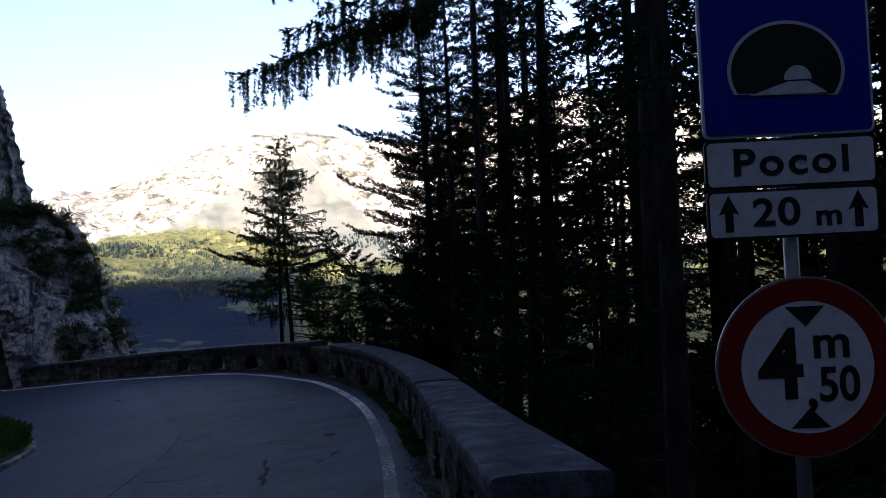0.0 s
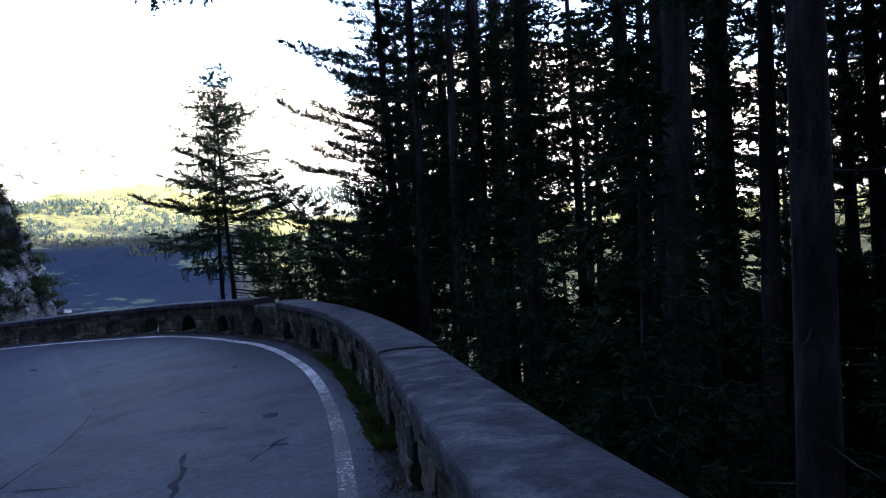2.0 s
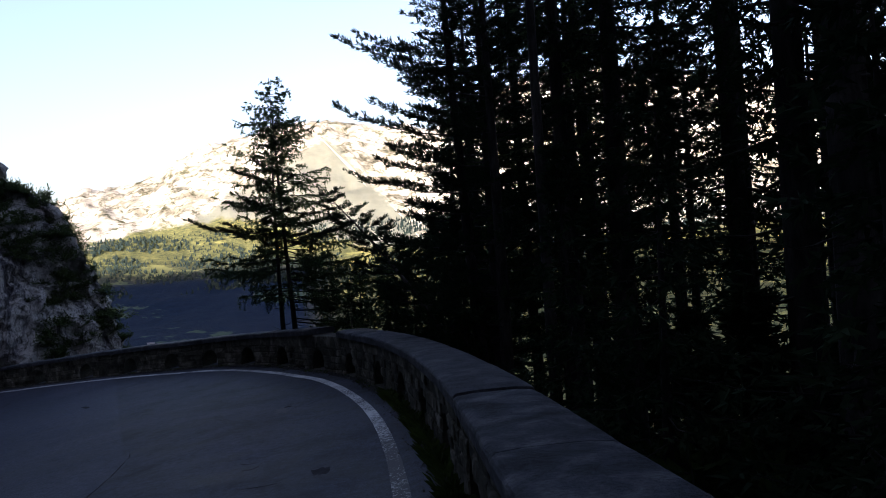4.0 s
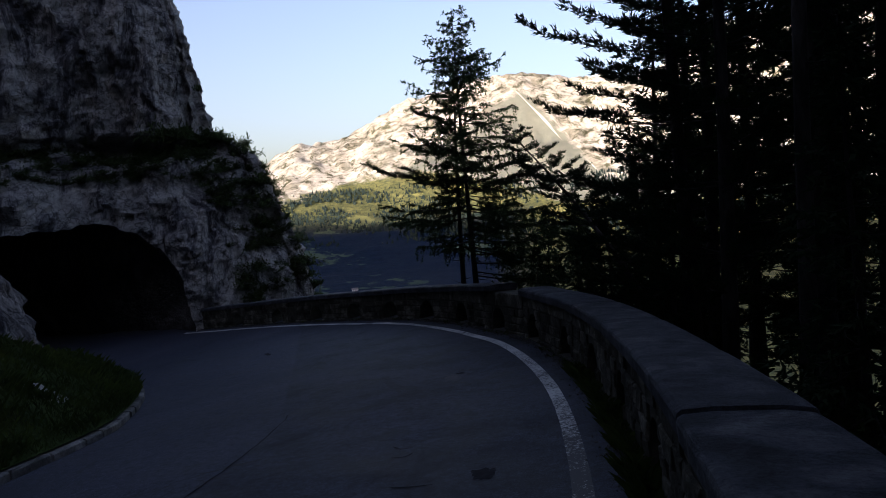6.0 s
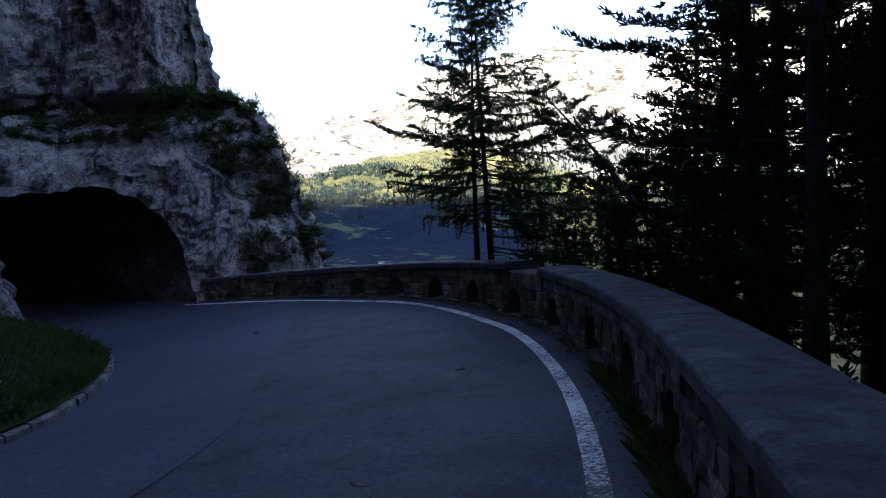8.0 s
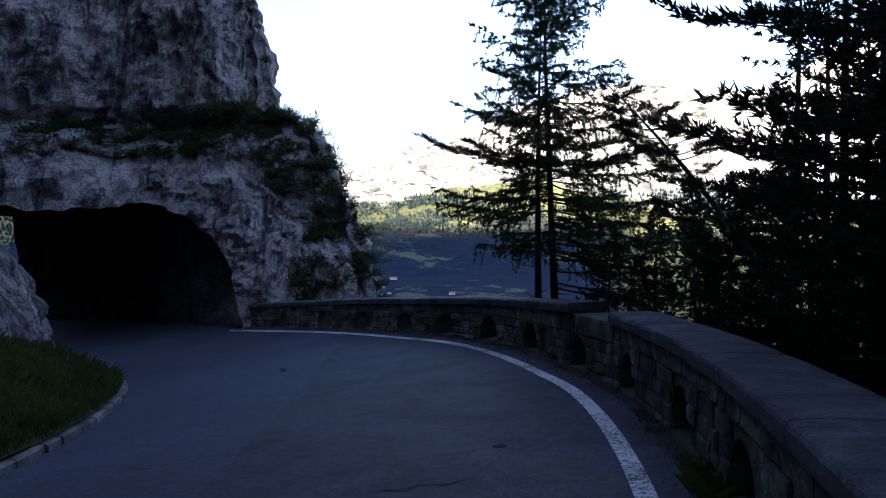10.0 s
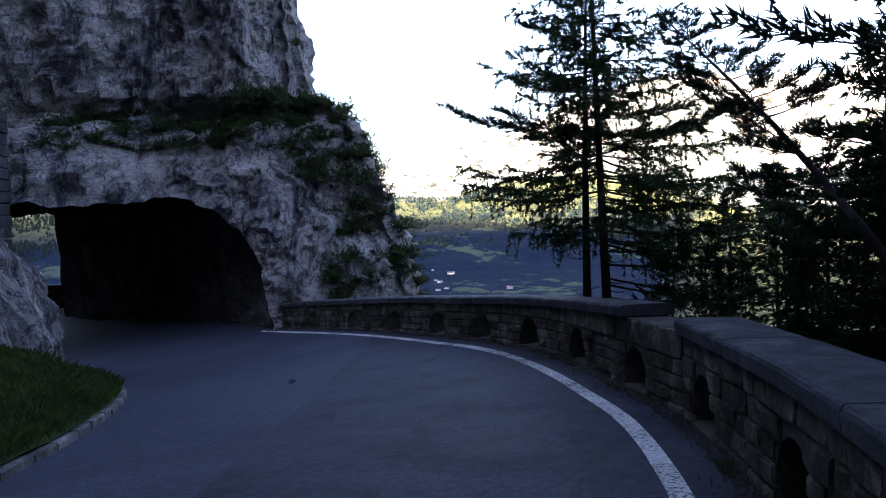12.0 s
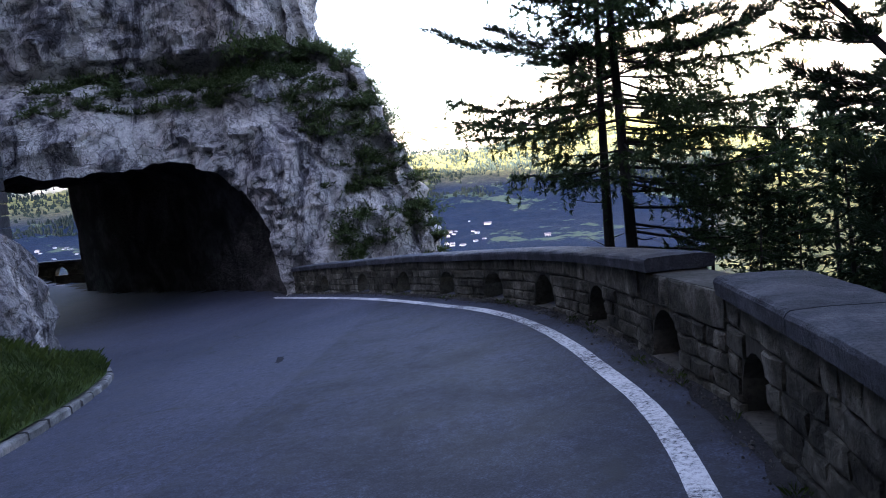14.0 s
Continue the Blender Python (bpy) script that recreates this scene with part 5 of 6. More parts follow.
def conifer(name, height, radius, first, spread, style, seed, needles, label, lean=(0, 0), whorl=0.42, bare=0.0, fine=1.0, size=1.0, extra=(), dead=0, bow=0.0, shape=0.8, wide=0.2):
    """A conifer: trunk with limbs, twigs and needle tufts. style: how the twigs grow (larch, pine or spruce). first: height of the lowest
    whorl. extra: further limbs (height, bearing, reach). dead: bare limbs under the crown. bow: how far the trunk arches."""
    rnd = random.Random(seed)
    tree = thing(name, (0, 0, 0), label, "tree")
    tv, tf, cv, cf = [], [], [], []

    def axis(h):
        t = h / height
        k = t + bow * t * (t - 1)
        return Vector((lean[0] * k + 0.06 * math.sin(3 * t + seed), lean[1] * k + 0.06 * math.sin(4 * t + seed * 2), h - bow * 0.35 * max(0.0, t - 0.4) ** 2 * height))

    hs = np.linspace(-1.5, height, 18)
    rod(tv, tf, [axis(h) for h in hs], [max(0.008, radius * (1 - max(0, h) / height) ** 0.85 * (1.25 if h < 0.3 else 1)) for h in hs], 10)
    limbs = []
    h = first
    while h < height - 0.12:
        t = (h - first) / (height - first)
        reach = spread * ((1 - t) ** shape * 0.95 + 0.05) * (0.6 + 0.4 * min(1, t / 0.12))
        a0 = rnd.uniform(0, 6.283)
        n = rnd.randint(4, 5)
        for k in range(n):
            if rnd.random() < bare:
                continue
            limbs.append((h + rnd.uniform(-0.07, 0.07), a0 + 6.283 * k / n + rnd.uniform(-0.4, 0.4), reach * (rnd.uniform(0.45, 1.2)), 1))
        h += whorl * rnd.uniform(0.7, 1.3) * (1.0 if t < 0.7 else 0.7)
    limbs += [(*limb, 1) for limb in extra]
    for k in range(dead):
        limbs.append((first * rnd.uniform(0.25, 1.0), rnd.uniform(0, 6.283), rnd.uniform(0.3, 0.9) * spread * 0.5, 0))
    for h, a, reach, live in limbs:
        droop = 0.0
        if style == "larch" and reach > spread * 1.4 and height > 10:
            droop = 0.30
        if reach < 0.06:
            continue
        d = Vector((math.cos(a), math.sin(a), 0))
        side = Vector((-d.y, d.x, 0))
        base = axis(h)
        t = h / height
        if style == "larch":
            up, sag, tip = 0.10 + 0.55 * max(0, t - 0.55), 0.32, 0.10
        elif style == "pine":
            up, sag, tip = 0.18 + 0.6 * max(0, t - 0.6), 0.16, 0.10
        else:
            up, sag, tip = -0.02 + 0.8 * max(0, t - 0.65), 0.30, 0.16
        up += rnd.uniform(-0.10, 0.10)
        curl = rnd.uniform(-0.16, 0.16)
        pts, n = [], 7
        for i in range(n + 1):
            u = i / n
            z = up * u - sag * u * (1.1 - 0.35 * u) * 0.8 + tip * u ** 3 - droop * u * u + 0.025 * rnd.uniform(-1, 1) * u
            pts.append(base + d * (reach * u) + side * (reach * (curl * u * u + 0.03 * math.sin(5 * u + h))) + Vector((0, 0, reach * z)))
        r0 = max(0.007, radius * (0.26 if radius < 0.12 else 0.16) * (1 - t * 0.6) * min(1.0, reach / spread + 0.25))
        if fine > 0.5:
            rod(tv, tf, pts, [max(0.003, r0 * (1 - u / (n + 0.5))) for u in range(n + 1)], 4)
        else:
            rod(tv, tf, pts[::3] + [pts[-1]], [r0, r0 * 0.6, r0 * 0.3, 0.004], 3)
        if not live:
            for k in range(max(2, int(reach / 0.25))):
                u = rnd.uniform(0.3, 1.0)
                i = min(n - 1, int(u * n))
                p = pts[i].lerp(pts[i + 1], u * n - i)
                twig(tv, tf, p, p + (d * 0.6 + side * rnd.uniform(-1, 1) + Vector((0, 0, rnd.uniform(-0.7, 0.1)))) * (reach * 0.22), 0.003)
            continue
        m = max(3, int(reach / 0.085 * fine))
        for k in range(m):
            u = (0.30 if style == "pine" else 0.16) + (0.70 if style == "pine" else 0.84) * (k + rnd.random()) / m
            i = min(n - 1, int(u * n))
            p = pts[i].lerp(pts[i + 1], u * n - i)
            fwd = (pts[i + 1] - pts[i]).normalized()
            if style == "larch":
                # a short side twig, from which thin strands hang
                sg = rnd.choice((-1, 1))
                dd = (fwd * rnd.uniform(0.3, 1.0) + side * (sg * rnd.uniform(0.3, 1.0)) + Vector((0, 0, rnd.uniform(-0.5, 0.1)))).normalized()
                ln = min(0.6, reach * 0.38) * (1.2 - 0.8 * u) * rnd.uniform(0.3, 1.1) + 0.05
                q = p + dd * ln
                if fine > 0.5:
                    twig(tv, tf, p, q, 0.0035)
                for c in range(max(3, int(ln / 0.020 * fine))):
                    needle_tuft(cv, cf, p.lerp(q, rnd.random()), Vector((0, 0, 0.1)) + dd, 0.064 * size, rnd, 3, wide)
                for strand in range(2 if fine > 0.7 else 1):
                    if not droop and rnd.random() > 0.5:
                        continue
                    drop = rnd.uniform(0.2, 0.8) if droop else rnd.uniform(0.06, 0.42) * rnd.uniform(0.2, 1.0) * min(1.0, reach / 1.2) + 0.03
                    s0 = p.lerp(q, rnd.uniform(0.2, 1.0))
                    s1 = s0 + Vector((rnd.uniform(-0.05, 0.05), rnd.uniform(-0.05, 0.05), -drop)) + dd * 0.05
                    if fine > 0.5:
                        twig(tv, tf, s0, s1, 0.0025)
                    for c in range(max(2, int(drop / 0.021 * fine))):
                        needle_tuft(cv, cf, s0.lerp(s1, rnd.random()), Vector((0, 0, -0.4)), 0.052 * size, rnd, 3, wide)
            elif style == "pine":
                # forked twigs that end in upturned brushes
                for sg in (-1, 1):
                    dd = (fwd * rnd.uniform(0.5, 1.1) + side * (sg * rnd.uniform(0.25, 0.9)) + Vector((0, 0, rnd.uniform(-0.15, 0.35)))).normalized()
                    ln = min(0.42, reach * 0.30) * (1.2 - 0.75 * u) * rnd.uniform(0.4, 1.1) + 0.05
                    q = p + dd * ln
                    if fine > 0.5:
                        twig(tv, tf, p, q, 0.004)
                    for c in range(max(3, int((0.05 + 0.55 * ln) / 0.015 * fine))):
                        w = 0.15 + 0.9 * rnd.random() ** 0.7
                        needle_tuft(cv, cf, p.lerp(q, w) + Vector((rnd.uniform(-1, 1), rnd.uniform(-1, 1), rnd.uniform(-0.3, 1))) * (0.03 * size), dd + Vector((0, 0, 0.35)), 0.066 * size, rnd, 3, wide * 0.7)
            else:
                # flat sprays with short hanging ends
                for sg in (-1, 1):
                    dd = (fwd * rnd.uniform(0.5, 1.0) + side * (sg * rnd.uniform(0.5, 1.0)) + Vector((0, 0, rnd.uniform(-0.35, 0.05)))).normalized()
                    ln = min(0.7, reach * 0.36) * (1.15 - 0.8 * u) * rnd.uniform(0.5, 1.1) + 0.07
                    q = p + dd * ln + Vector((0, 0, -0.22 * ln))
                    if fine > 0.5:
                        twig(tv, tf, p, q, 0.004)
                    for c in range(max(3, int(ln / 0.034 * fine))):
                        needle_tuft(cv, cf, p.lerp(q, rnd.random()), dd + Vector((0, 0, -0.25)), 0.08 * size, rnd, 2, wide)
    part("trunk", mesh_of("trunk", tv, tf, BARK, True), tree, "dark scaly trunk with thin limbs")
    part("crown", mesh_of("crown", cv, cf, needles), tree, "needled crown with gaps")
    return tree


def ground_at(x, y):
    return float(land_z(x, y)) + 0.05


def put(tree, x, y, turn=0.0, size=1.0, dz=0.0):
    tree.location = (x, y, ground_at(x, y) + dz)
    tree.rotation_euler = (0, 0, radians(turn))
    tree.scale = (size,) * 3
    return tree


larch = put(conifer("larch_tree", 8.0, 0.085, 2.3, 1.95, "larch", 21, LARCHN, "young larch with hanging feathery twigs behind the parapet", (-0.1, 0), 0.175, 0.2, 1.0, 1.1, [(1.7, 0.5, 2.2), (1.4, -0.3, 2.1), (3.3, 3.25, 2.05), (3.0, 3.0, 1.9), (3.5, 2.8, 1.6), (3.2, 0.2, 2.4), (2.7, 0.4, 2.6), (2.2, 0.1, 2.5), (2.4, -0.3, 2.6), (3.7, 0.0, 2.2), (1.9, 0.3, 2.1), (3.0, -0.1, 2.7), (1.6, 0.0, 2.0), (2.1, 0.5, 2.3)], 9, shape=0.62, wide=0.17), -0.12, 24.3, 0)
pine = put(conifer("pine_tree", 6.9, 0.08, 3.4, 1.2, "pine", 22, NEEDLE, "slender pine with tufted branches beside the larch", (0.12, 0), 0.3, 0.16, 1.2, 1.0, [(3.75, 3.1, 2.1), (3.8, 3.5, 1.3), (4.4, 3.0, 1.15), (5.2, 3.2, 0.95), (3.6, 0.1, 1.9), (3.4, -0.4, 2.1), (4.0, 0.3, 1.7)], 14, wide=0.16), -0.42, 24.5, 0)
hanging = put(conifer("larch_tree", 14.0, 0.085, 9.8, 1.6, "larch", 23, LARCHN, "tall larch with one long hanging branch over the road", (0.1, 0), 0.5, 0.25, 0.9, 1.4, [(8.6, 3.05, 4.3), (9.7, 3.2, 3.3), (8.75, 2.95, 3.9), (8.9, 3.3, 2.8), (9.1, 2.75, 2.4), (8.7, 3.2, 3.4)], 6, wide=0.16), 3.35, 13.0, 0)
leaning = put(conifer("pine_tree", 7.2, 0.10, 2.2, 1.8, "pine", 24, NEEDLE, "pine leaning far out over the slope", (-4.0, 1.9), 0.29, 0.14, 1.2, 0.95, (), 4, bow=0.35, wide=0.16), 4.7, 19.6, 0)
SPRUCES = [
    conifer("pine_tree", 17.0, 0.17, 3.0, 2.5, "pine", 31, NEEDLE, "tall dark pine on the slope below the road", (0.3, 0.1), 0.52, 0.2, 0.55, 1.8, [(9.2, 1.2, 2.5), (7.5, 1.3, 2.7), (6.4, 1.1, 2.5)], 10, wide=0.19),
    conifer("spruce_tree", 20.0, 0.26, 5.0, 2.6, "spruce", 32, NEEDLE, "tall dark spruce with a bare lower trunk", (-0.3, 0.2), 0.62, 0.2, 0.52, 1.5, (), 20, wide=0.2),
    conifer("pine_tree", 16.0, 0.16, 3.2, 2.6, "pine", 33, NEEDLE, "dark pine with flat layered branches", (0.2, -0.2), 0.55, 0.2, 0.55, 1.8, [(9.2, 2.65, 2.6), (8.6, 2.4, 2.3), (8.1, 2.9, 2.2), (7.4, 2.6, 2.5), (6.6, 2.6, 2.2)], 10, wide=0.19),
    conifer("larch_tree", 19.0, 0.20, 4.0, 2.5, "larch", 34, LARCHN, "tall larch with hanging twigs", (0.0, 0.3), 0.5, 0.25, 0.52, 1.7, (), 16, wide=0.19),
    conifer("spruce_tree", 7.0, 0.09, 0.4, 1.8, "spruce", 35, NEEDLE, "young dark spruce in the undergrowth", (0.1, 0.0), 0.26, 0.06, 0.5, 1.7, wide=0.2),
]
SPRUCES.append(conifer("spruce_tree", 23.0, 0.24, 8.5, 2.4, "spruce", 36, NEEDLE, "tall spruce with a long bare trunk", (0.15, -0.1), 0.75, 0.3, 0.51, 1.6, (), 24, wide=0.19))
# plainer ones for the depth of the forest
DEEP = [
    conifer("spruce_tree", 17.5, 0.21, 8.0, 2.8, "spruce", 51, NEEDLE, "tall dark spruce deep in the forest", (0.3, 0.1), 0.62, 0.15, 0.24, 2.7, (), 10, wide=0.22),
    conifer("spruce_tree", 20.0, 0.24, 9.5, 2.8, "spruce", 52, NEEDLE, "tall dark spruce deep in the forest", (-0.3, 0.2), 0.66, 0.15, 0.24, 2.7, (), 12, wide=0.22),
    conifer("larch_tree", 19.0, 0.20, 9.0, 2.6, "larch", 54, LARCHN, "tall larch deep in the forest", (0.0, 0.3), 0.7, 0.15, 0.26, 2.8, (), 12, wide=0.22),
]
young = conifer("spruce_tree", 5.0, 0.06, 0.2, 1.9, "spruce", 61, NEEDLE, "low young spruce in the dark undergrowth", (0.1, 0.0), 0.27, 0.03, 0.34, 2.5, wide=0.24)
put(young, 11.0, 14.0, 0)
put(DEEP[0], 14.0, 12.0, 30)
put(DEEP[1], 15.5, 17.0, 110)
put(DEEP[2], 13.0, 21.0, 200)
# trees nearest the wall
put(SPRUCES[2], 3.31, 15.7, 30, 0.72)
put(SPRUCES[0], 3.3, 17.1, 110, 0.75)
put(SPRUCES[1], 7.4, 14.2, 200, 1.15)
put(SPRUCES[3], 5.4, 18.6, 200)
put(SPRUCES[4], 2.6, 24.0, 0, 0.6)
put(SPRUCES[5], 5.22, 10.27, 40, 0.95)
KEY = [
    (4, 2.3, 22.4, 90, 0.5), (4, 3.6, 26.0, 50, 0.7), (4, 5.2, 23.5, 200, 0.7), (4, 3.6, 22.0, 200, 0.85), (4, 2.5, 25.3, 220, 0.72), (4, 3.3, 23.2, 310, 0.78),
    (4, 2.6, 27.4, 270, 0.9), (4, 4.2, 21.0, 33, 0.7), (4, 1.9, 25.8, 75, 0.55), (4, 0.8, 26.0, 20, 0.55), (4, 1.5, 24.6, 10, 0.45), (4, 3.4, 20.4, 33, 0.6),
    (5, 7.6, 7.4, 20, 1.0), (5, 8.8, 5.2, 170, 1.0), (5, 6.4, 1.4, 10, 1.0), (5, 9.6, 2.4, 250, 1.1), (5, 10.4, 8.2, 120, 1.1), (4, 4.6, 5.0, 20, 0.8),
    (4, 4.4, 8.4, 50, 0.7), (4, 6.4, 8.0, 200, 0.8), (0, 14.5, 15.2, 230, 1.15), (0, 12.8, 15.5, 60, 1.1), (0, 10.6, 12.6, 160, 1.05), (0, 11.9, 11.4, 200, 1.1),
    (0, 13.6, 18.2, 300, 1.1), (0, 12.4, 9.8, 330, 1.1), (0, 11.0, 6.0, 80, 1.1), (0, 6.5, 21.9, 10, 1.0), (2, 6.5, 19.5, 150, 1.0), (1, 6.2, 17.4, 120, 1.0),
    (0, 7.6, 22.8, 215, 1.05), (2, 6.8, 26.3, 80, 1.0), (5, 9.0, 14.5, 260, 1.1), (5, 8.6, 10.0, 40, 1.0), (5, 7.4, 9.0, 140, 1.05), (4, 1.7, 26.4, 40, 0.75),
    (4, 2.9, 24.4, 140, 0.8), (4, 3.9, 24.9, 100, 0.95), (4, 2.7, 21.3, 130, 0.6), (4, 1.3, 23.2, 60, 0.4), (4, 3.1, 17.4, 95, 0.62), (4, 3.1, 11.6, 230, 0.6),
    (4, 3.0, 9.4, 15, 0.62), (4, 3.0, 7.2, 80, 0.65), (1, 9.0, 18.0, 45, 1.1), (1, 12.4, 23.6, 170, 1.15), (5, 2.94, 5.53, 75, 0.53), (5, 4.95, 16.74, 300, 0.78),
    (0, 5.83, 22.5, 60, 1.0), (2, 4.5, 21.4, 200, 0.85), (0, 4.0, 18.9, 20, 0.8),
]


def copy_at(src, x, y, turn, size, dz=0.0):
    ob = copy_thing(src, pose(x, y, ground_at(x, y) + dz, 0, 0, turn))
    ob.scale = (size,) * 3
    return tagged(ob, group="forest on the slope")


for t in SPRUCES + DEEP + [young]:
    tagged(t, group="forest on the slope")
taken = [(3.35, 13.0), (4.7, 19.6), (3.31, 15.7), (3.3, 17.1), (7.4, 14.2), (5.4, 18.6), (5.22, 10.27), (14.0, 12.0), (15.5, 17.0), (13.0, 21.0), (2.6, 24.0), (-0.4, 24.7), (0, 23.5)]
for k, x, y, turn, size in KEY:
    copy_at(SPRUCES[k], x, y, turn, size)
    taken.append((x, y))
rnd = random.Random(5)
count = 0
for tries in range(4000):
    if count >= 72:
        break
    # those at y < 0 stand unseen behind the camera, added to block sky light
    x, y = rnd.uniform(3.5, 46), rnd.uniform(-26, 62)
    o = float(outside(np.array(x), np.array(y)))
    if o < 2.2 or o > 24 or (y > 24 and x < (y - 20) * 0.22 + 2.0):
        continue
    if any((x - a) ** 2 + (y - b2) ** 2 < (1.7 if o < 20 else 2.6) ** 2 for a, b2 in taken):
        continue
    if y > 20 and 0.05 < (x - 0.5) / (y - 9) < 0.5 and rnd.random() < 0.55:
        continue
    taken.append((x, y))
    copy_at(DEEP[rnd.choice((0, 0, 0, 1, 1, 2))], x, y, rnd.uniform(0, 360), rnd.uniform(0.8, 1.2))
    count += 1
# undergrowth of young spruces that closes the view down the slope
for k in range(80):
    x = rnd.uniform(6.5, 24)
    y = rnd.uniform(-4, 12 + x * 1.1)
    size = rnd.uniform(0.7, 1.05)
    copy_at(young, x, y, rnd.uniform(0, 360), size)


# ---- bushes ----
def bush(name, height, spread, seed, label, leaf=0.06, stems=26, material=None, twigs=16, leaves=7, wide=0.16):
    rnd = random.Random(seed)
    b2 = thing(name, (0, 0, 0), label, "bush")
    tv, tf, cv, cf = [], [], [], []
    for k in range(stems):
        a, r = rnd.uniform(0, 6.283), spread * rnd.uniform(0.2, 1.0)
        d = Vector((math.cos(a), math.sin(a), 0))
        h = height * rnd.uniform(0.55, 1.05) * (1 - 0.4 * r / spread)
        pts = [d * (r * u ** 1.3) + Vector((0.04 * rnd.uniform(-1, 1), 0.04 * rnd.uniform(-1, 1), h * u)) for u in np.linspace(0, 1, 6)]
        rod(tv, tf, pts[::2] + [pts[-1]], [0.014 * (1 - u) + 0.003 for u in (0, 0.4, 0.8, 1)], 3)
        for m in range(twigs):
            u = rnd.uniform(0.3, 1.0)
            i = min(4, int(u * 5))
            p = pts[i].lerp(pts[i + 1], u * 5 - i)
            dd = Vector((rnd.uniform(-1, 1), rnd.uniform(-1, 1), rnd.uniform(-0.3, 0.8))).normalized()
            twig_leaves(cv, cf, p, dd, spread * 0.35, leaf * 1.4, rnd, leaves, 0.2, wide)
    part("stem", mesh_of("stem", tv, tf, BARK), b2)
    part("foliage", mesh_of("foliage", cv, cf, material or LEAF), b2, "small dark leaves")
    return b2


shrub = bush("bush", 1.5, 0.9, 41, "dark leafy bush beyond the parapet", 0.065, 20, None, 11, 8, 0.26)
shrub.location = (1.4, 24.2, ground_at(1.4, 24.2))
tagged(shrub, group="bushes beyond the parapet")
for k in range(46):
    i = rnd.uniform(0, 1)
    c, s = WALL_CURVE
    j = int(i * (len(c) - 1) * 0.55)
    nr = WALL_NORM[j]
    off = rnd.uniform(1.1, 3.6)
    x, y = c[j] - nr * off
    ob = copy_thing(shrub, pose(x, y, ground_at(x, y) - 0.1, 0, 0, rnd.uniform(0, 360)))
    ob.scale = (rnd.uniform(0.7, 1.3),) * 3
ledge_bush = bush("ledge_bush", 0.42, 0.62, 43, "low green bush rooted on a ledge of the cliff", 0.042, 13, SHRUB, 9, 6, 0.30)
tagged(ledge_bush, group="bushes on the ledges")
ledge_rnd = random.Random(9)
slope_spots = [p for p in LEDGES if p[0] > green_edge(p[2]) - 0.2 and p[2] < 5.8 and noise.noise(Vector(p) * 0.9) > -0.25]
shelf_spots = [p for p in LEDGES if p[0] <= -11.6 and 3.5 < p[2] < 5.6]
ledge_spots = ledge_rnd.sample(slope_spots, min(len(slope_spots), 170)) + ledge_rnd.sample(shelf_spots, min(len(shelf_spots), 150))
for n, (x, y, z) in enumerate(ledge_spots):
    size = ledge_rnd.uniform(0.45, 1.1)
    m = pose(x, y, z - 0.12, ledge_rnd.uniform(-15, 25), ledge_rnd.uniform(0, 25), ledge_rnd.uniform(0, 360))
    if n == 0:
        ledge_bush.matrix_basis = m
        continue
    ob = copy_thing(ledge_bush, m)
    ob.scale = (size * ledge_rnd.uniform(0.8, 1.3), size * ledge_rnd.uniform(0.8, 1.3), size * ledge_rnd.uniform(0.7, 1.3))
for x, y, z, size in [(-10.3, 37.4, 4.75, 1.1), (-10.9, 37.3, 5.0, 0.8), (-12.9, 35.3, 4.9, 1.7), (-11.9, 37.0, 7.3, 0.6)]:
    ob = copy_thing(ledge_bush, pose(x, y, z - 0.1, 0, 0, 40 * x))
    ob.scale = (size * 0.8, size * 0.8, size * 1.5)


# ---- far woods ----
def build_far_woods():
    r2 = random.Random(77)
    v, f = [], []
    while len(f) < 9000 * 4:
        az, far = radians(r2.uniform(-52, 30)), r2.uniform(1500, 2800)
        x, y = far * math.sin(az), 15 + far * math.cos(az)
        patch = noise.fractal(Vector((x * 0.0035, y * 0.0035, 0)), 0.9, 2.1, 4)
        if patch < r2.uniform(-0.25, 0.15) or far < 2050:
            continue
        z = float(land_z(x, y)) - 3 + rough(x, y, 0, 0.004) * 14 * min(1.0, max(0.0, (far - 1300) / 500))
        if z > 130:
            continue
        h, w = r2.uniform(9, 17), r2.uniform(2.4, 4.0)
        i = len(v)
        v += [(x - w, y - w, z), (x + w, y - w, z), (x + w, y + w, z), (x - w, y + w, z), (x, y, z + h)]
        f += [(i, i + 1, i + 4), (i + 1, i + 2, i + 4), (i + 2, i + 3, i + 4), (i + 3, i, i + 4)]
    ob = new("far_woods", mesh_of("far_woods", v, f, FIR))
    tagged(ob, "distant conifer woods on the valley slopes", "forest", kind="stuff")


build_far_woods()


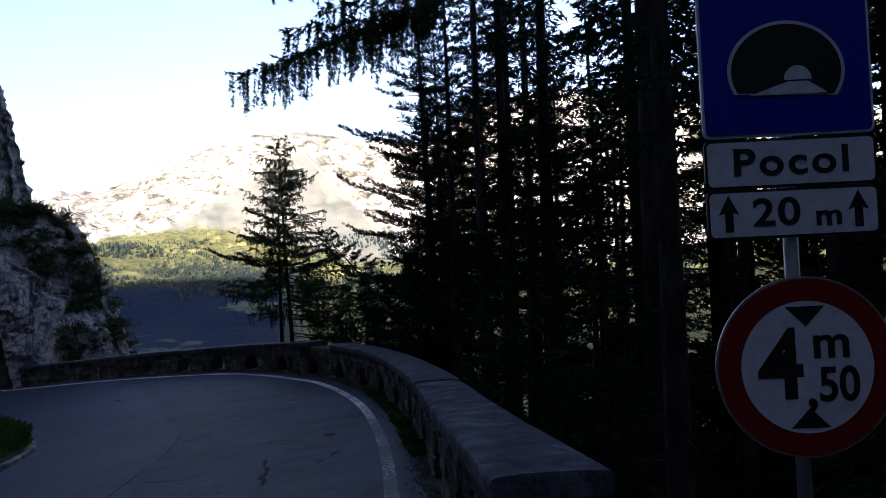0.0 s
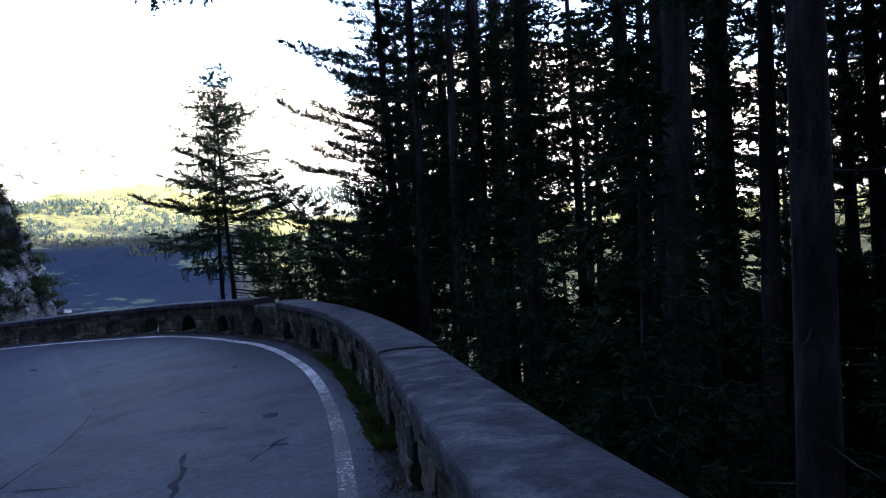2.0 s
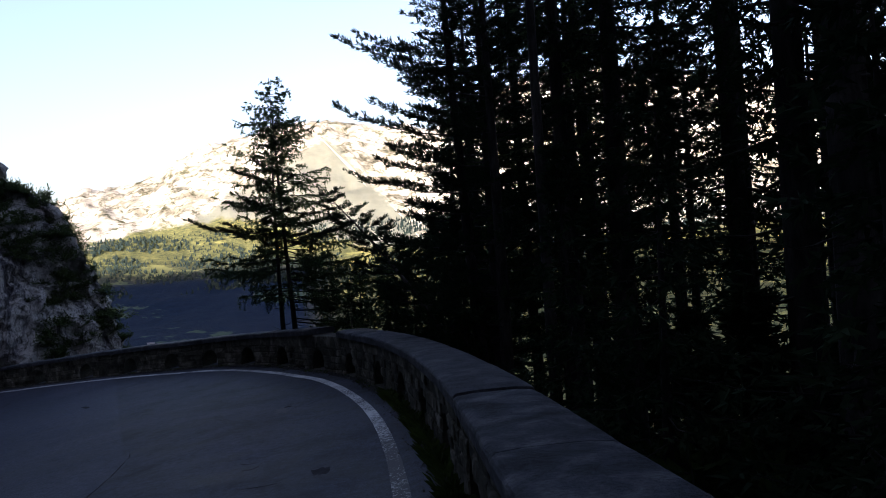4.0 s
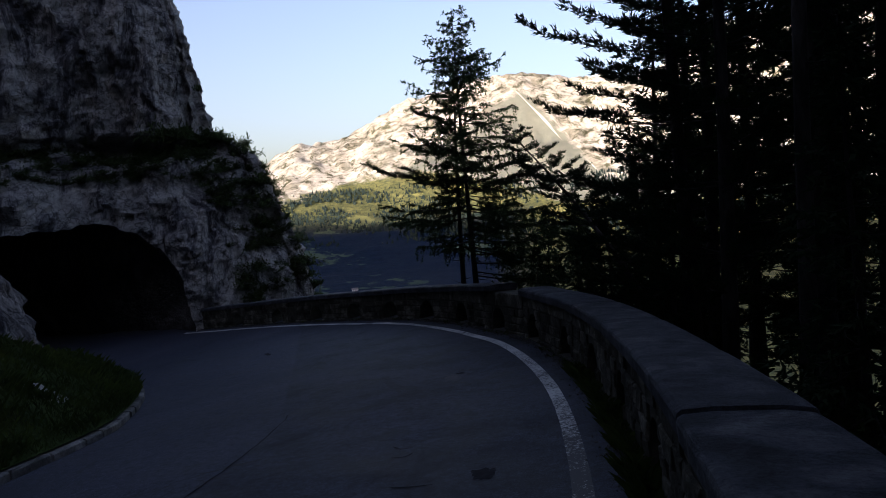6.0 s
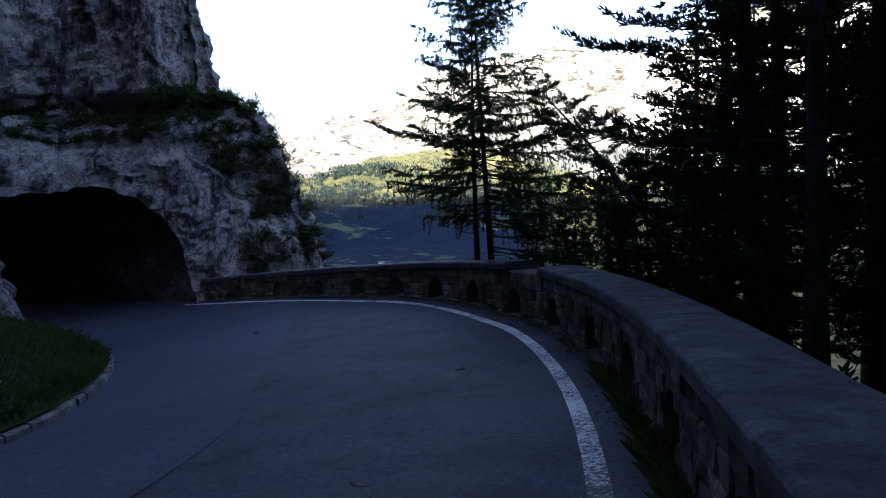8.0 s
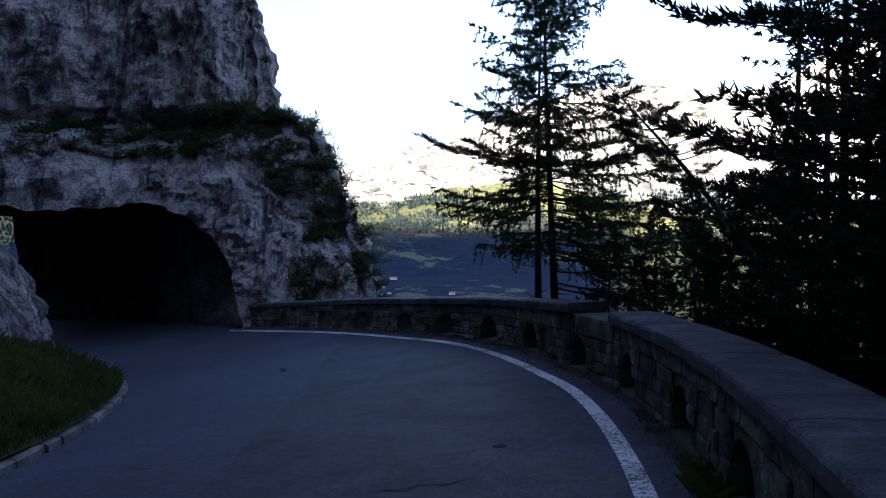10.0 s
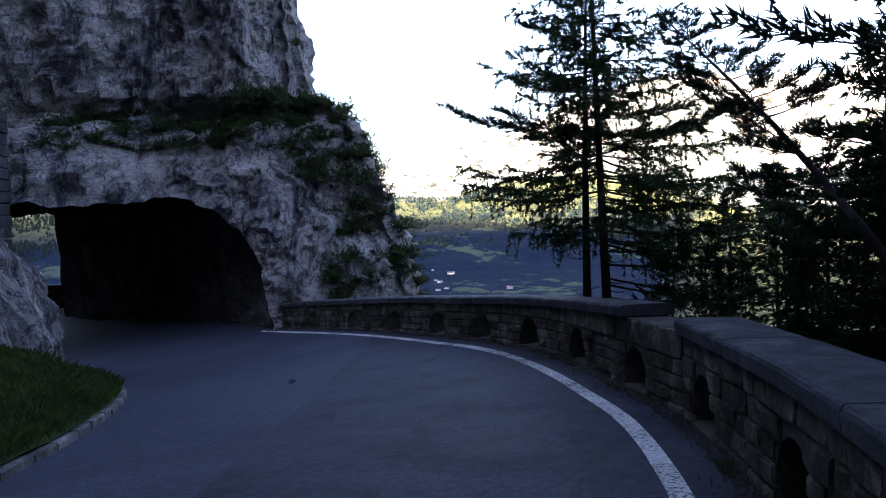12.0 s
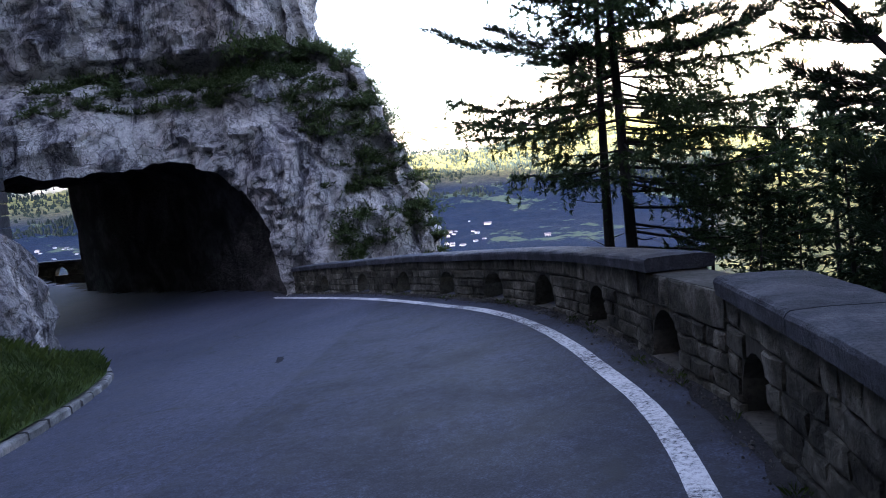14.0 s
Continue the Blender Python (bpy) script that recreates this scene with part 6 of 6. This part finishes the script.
# ---- houses in the valley ----
def build_house(name, w, d, h):
    ob = thing(name, (0, 0, 0), "white house with a low grey roof in the valley", "house", "valley town")
    v = [(-w, -d, 0), (w, -d, 0), (w, d, 0), (-w, d, 0), (-w, -d, h), (w, -d, h), (w, d, h), (-w, d, h), (-w, 0, h + w * 0.35), (w, 0, h + w * 0.35)]
    part("wall", mesh_of("wall", v, [(0, 1, 5, 4), (2, 3, 7, 6), (1, 2, 6, 9, 5), (3, 0, 4, 8, 7)], PLASTER), ob)
    e = 1.12
    r = [(-w * e, -d * e, h - 0.4), (w * e, -d * e, h - 0.4), (w * e, d * e, h - 0.4), (-w * e, d * e, h - 0.4), (-w * e, 0, h + w * 0.38), (w * e, 0, h + w * 0.38)]
    r2 = [(x, y, z + 0.6) for x, y, z in r]
    part("roof", mesh_of("roof", r + r2, [(0, 1, 5, 4), (2, 3, 4, 5), (7, 6, 10, 11), (9, 8, 11, 10), (0, 6, 7, 1), (2, 8, 9, 3), (1, 7, 11, 5), (5, 11, 8, 2), (4, 10, 6, 0), (3, 9, 10, 4)], ROOF), ob)
    for k in range(3):
        for sy in (-1, 1):
            x = -w * 0.6 + k * w * 0.6
            part("window", mesh_of("window", [(x - 0.7, sy * (d + 0.05), h * 0.4), (x + 0.7, sy * (d + 0.05), h * 0.4), (x + 0.7, sy * (d + 0.05), h * 0.75), (x - 0.7, sy * (d + 0.05), h * 0.75)], [(0, 1, 2, 3)], BLACK), ob)
    return ob


def valley_spot(az, el):
    """Where the way from the road at that bearing and height angle meets the land."""
    e = np.array((0.9, 14.0, 0.7))
    v = np.array((math.sin(radians(az)), math.cos(radians(az)), math.tan(radians(el))))
    r = np.arange(500, 3000, 4.0)
    p = e + r[:, None] * v
    k = np.argmax(p[:, 2] < land_z(p[:, 0], p[:, 1]))
    return p[k]


homes = [build_house("house", 8, 6, 6), build_house("house", 6, 5, 5.5)]
spots = [(-16.9, -3.9), (-12.4, -5.1), (-18.3, -3.5), (-19.4, -4.2)]
for k in range(16):
    spots.append((rnd.uniform(-20.6, -17.2), rnd.uniform(-5.3, -4.2)))
for k in range(80):
    spots.append((rnd.uniform(-51, -45.5), rnd.uniform(-6.2, -2.4)))
for n, (az, el) in enumerate(spots):
    p = valley_spot(az, el)
    if n < 2:
        ob = homes[n]
        ob.location = p
        ob.rotation_euler = (0, 0, radians(-az))
    else:
        ob = copy_thing(homes[n % 2], pose(p[0], p[1], p[2], 0, 0, rnd.uniform(0, 180)))
        ob.scale = (rnd.uniform(0.4, 0.8),) * 3
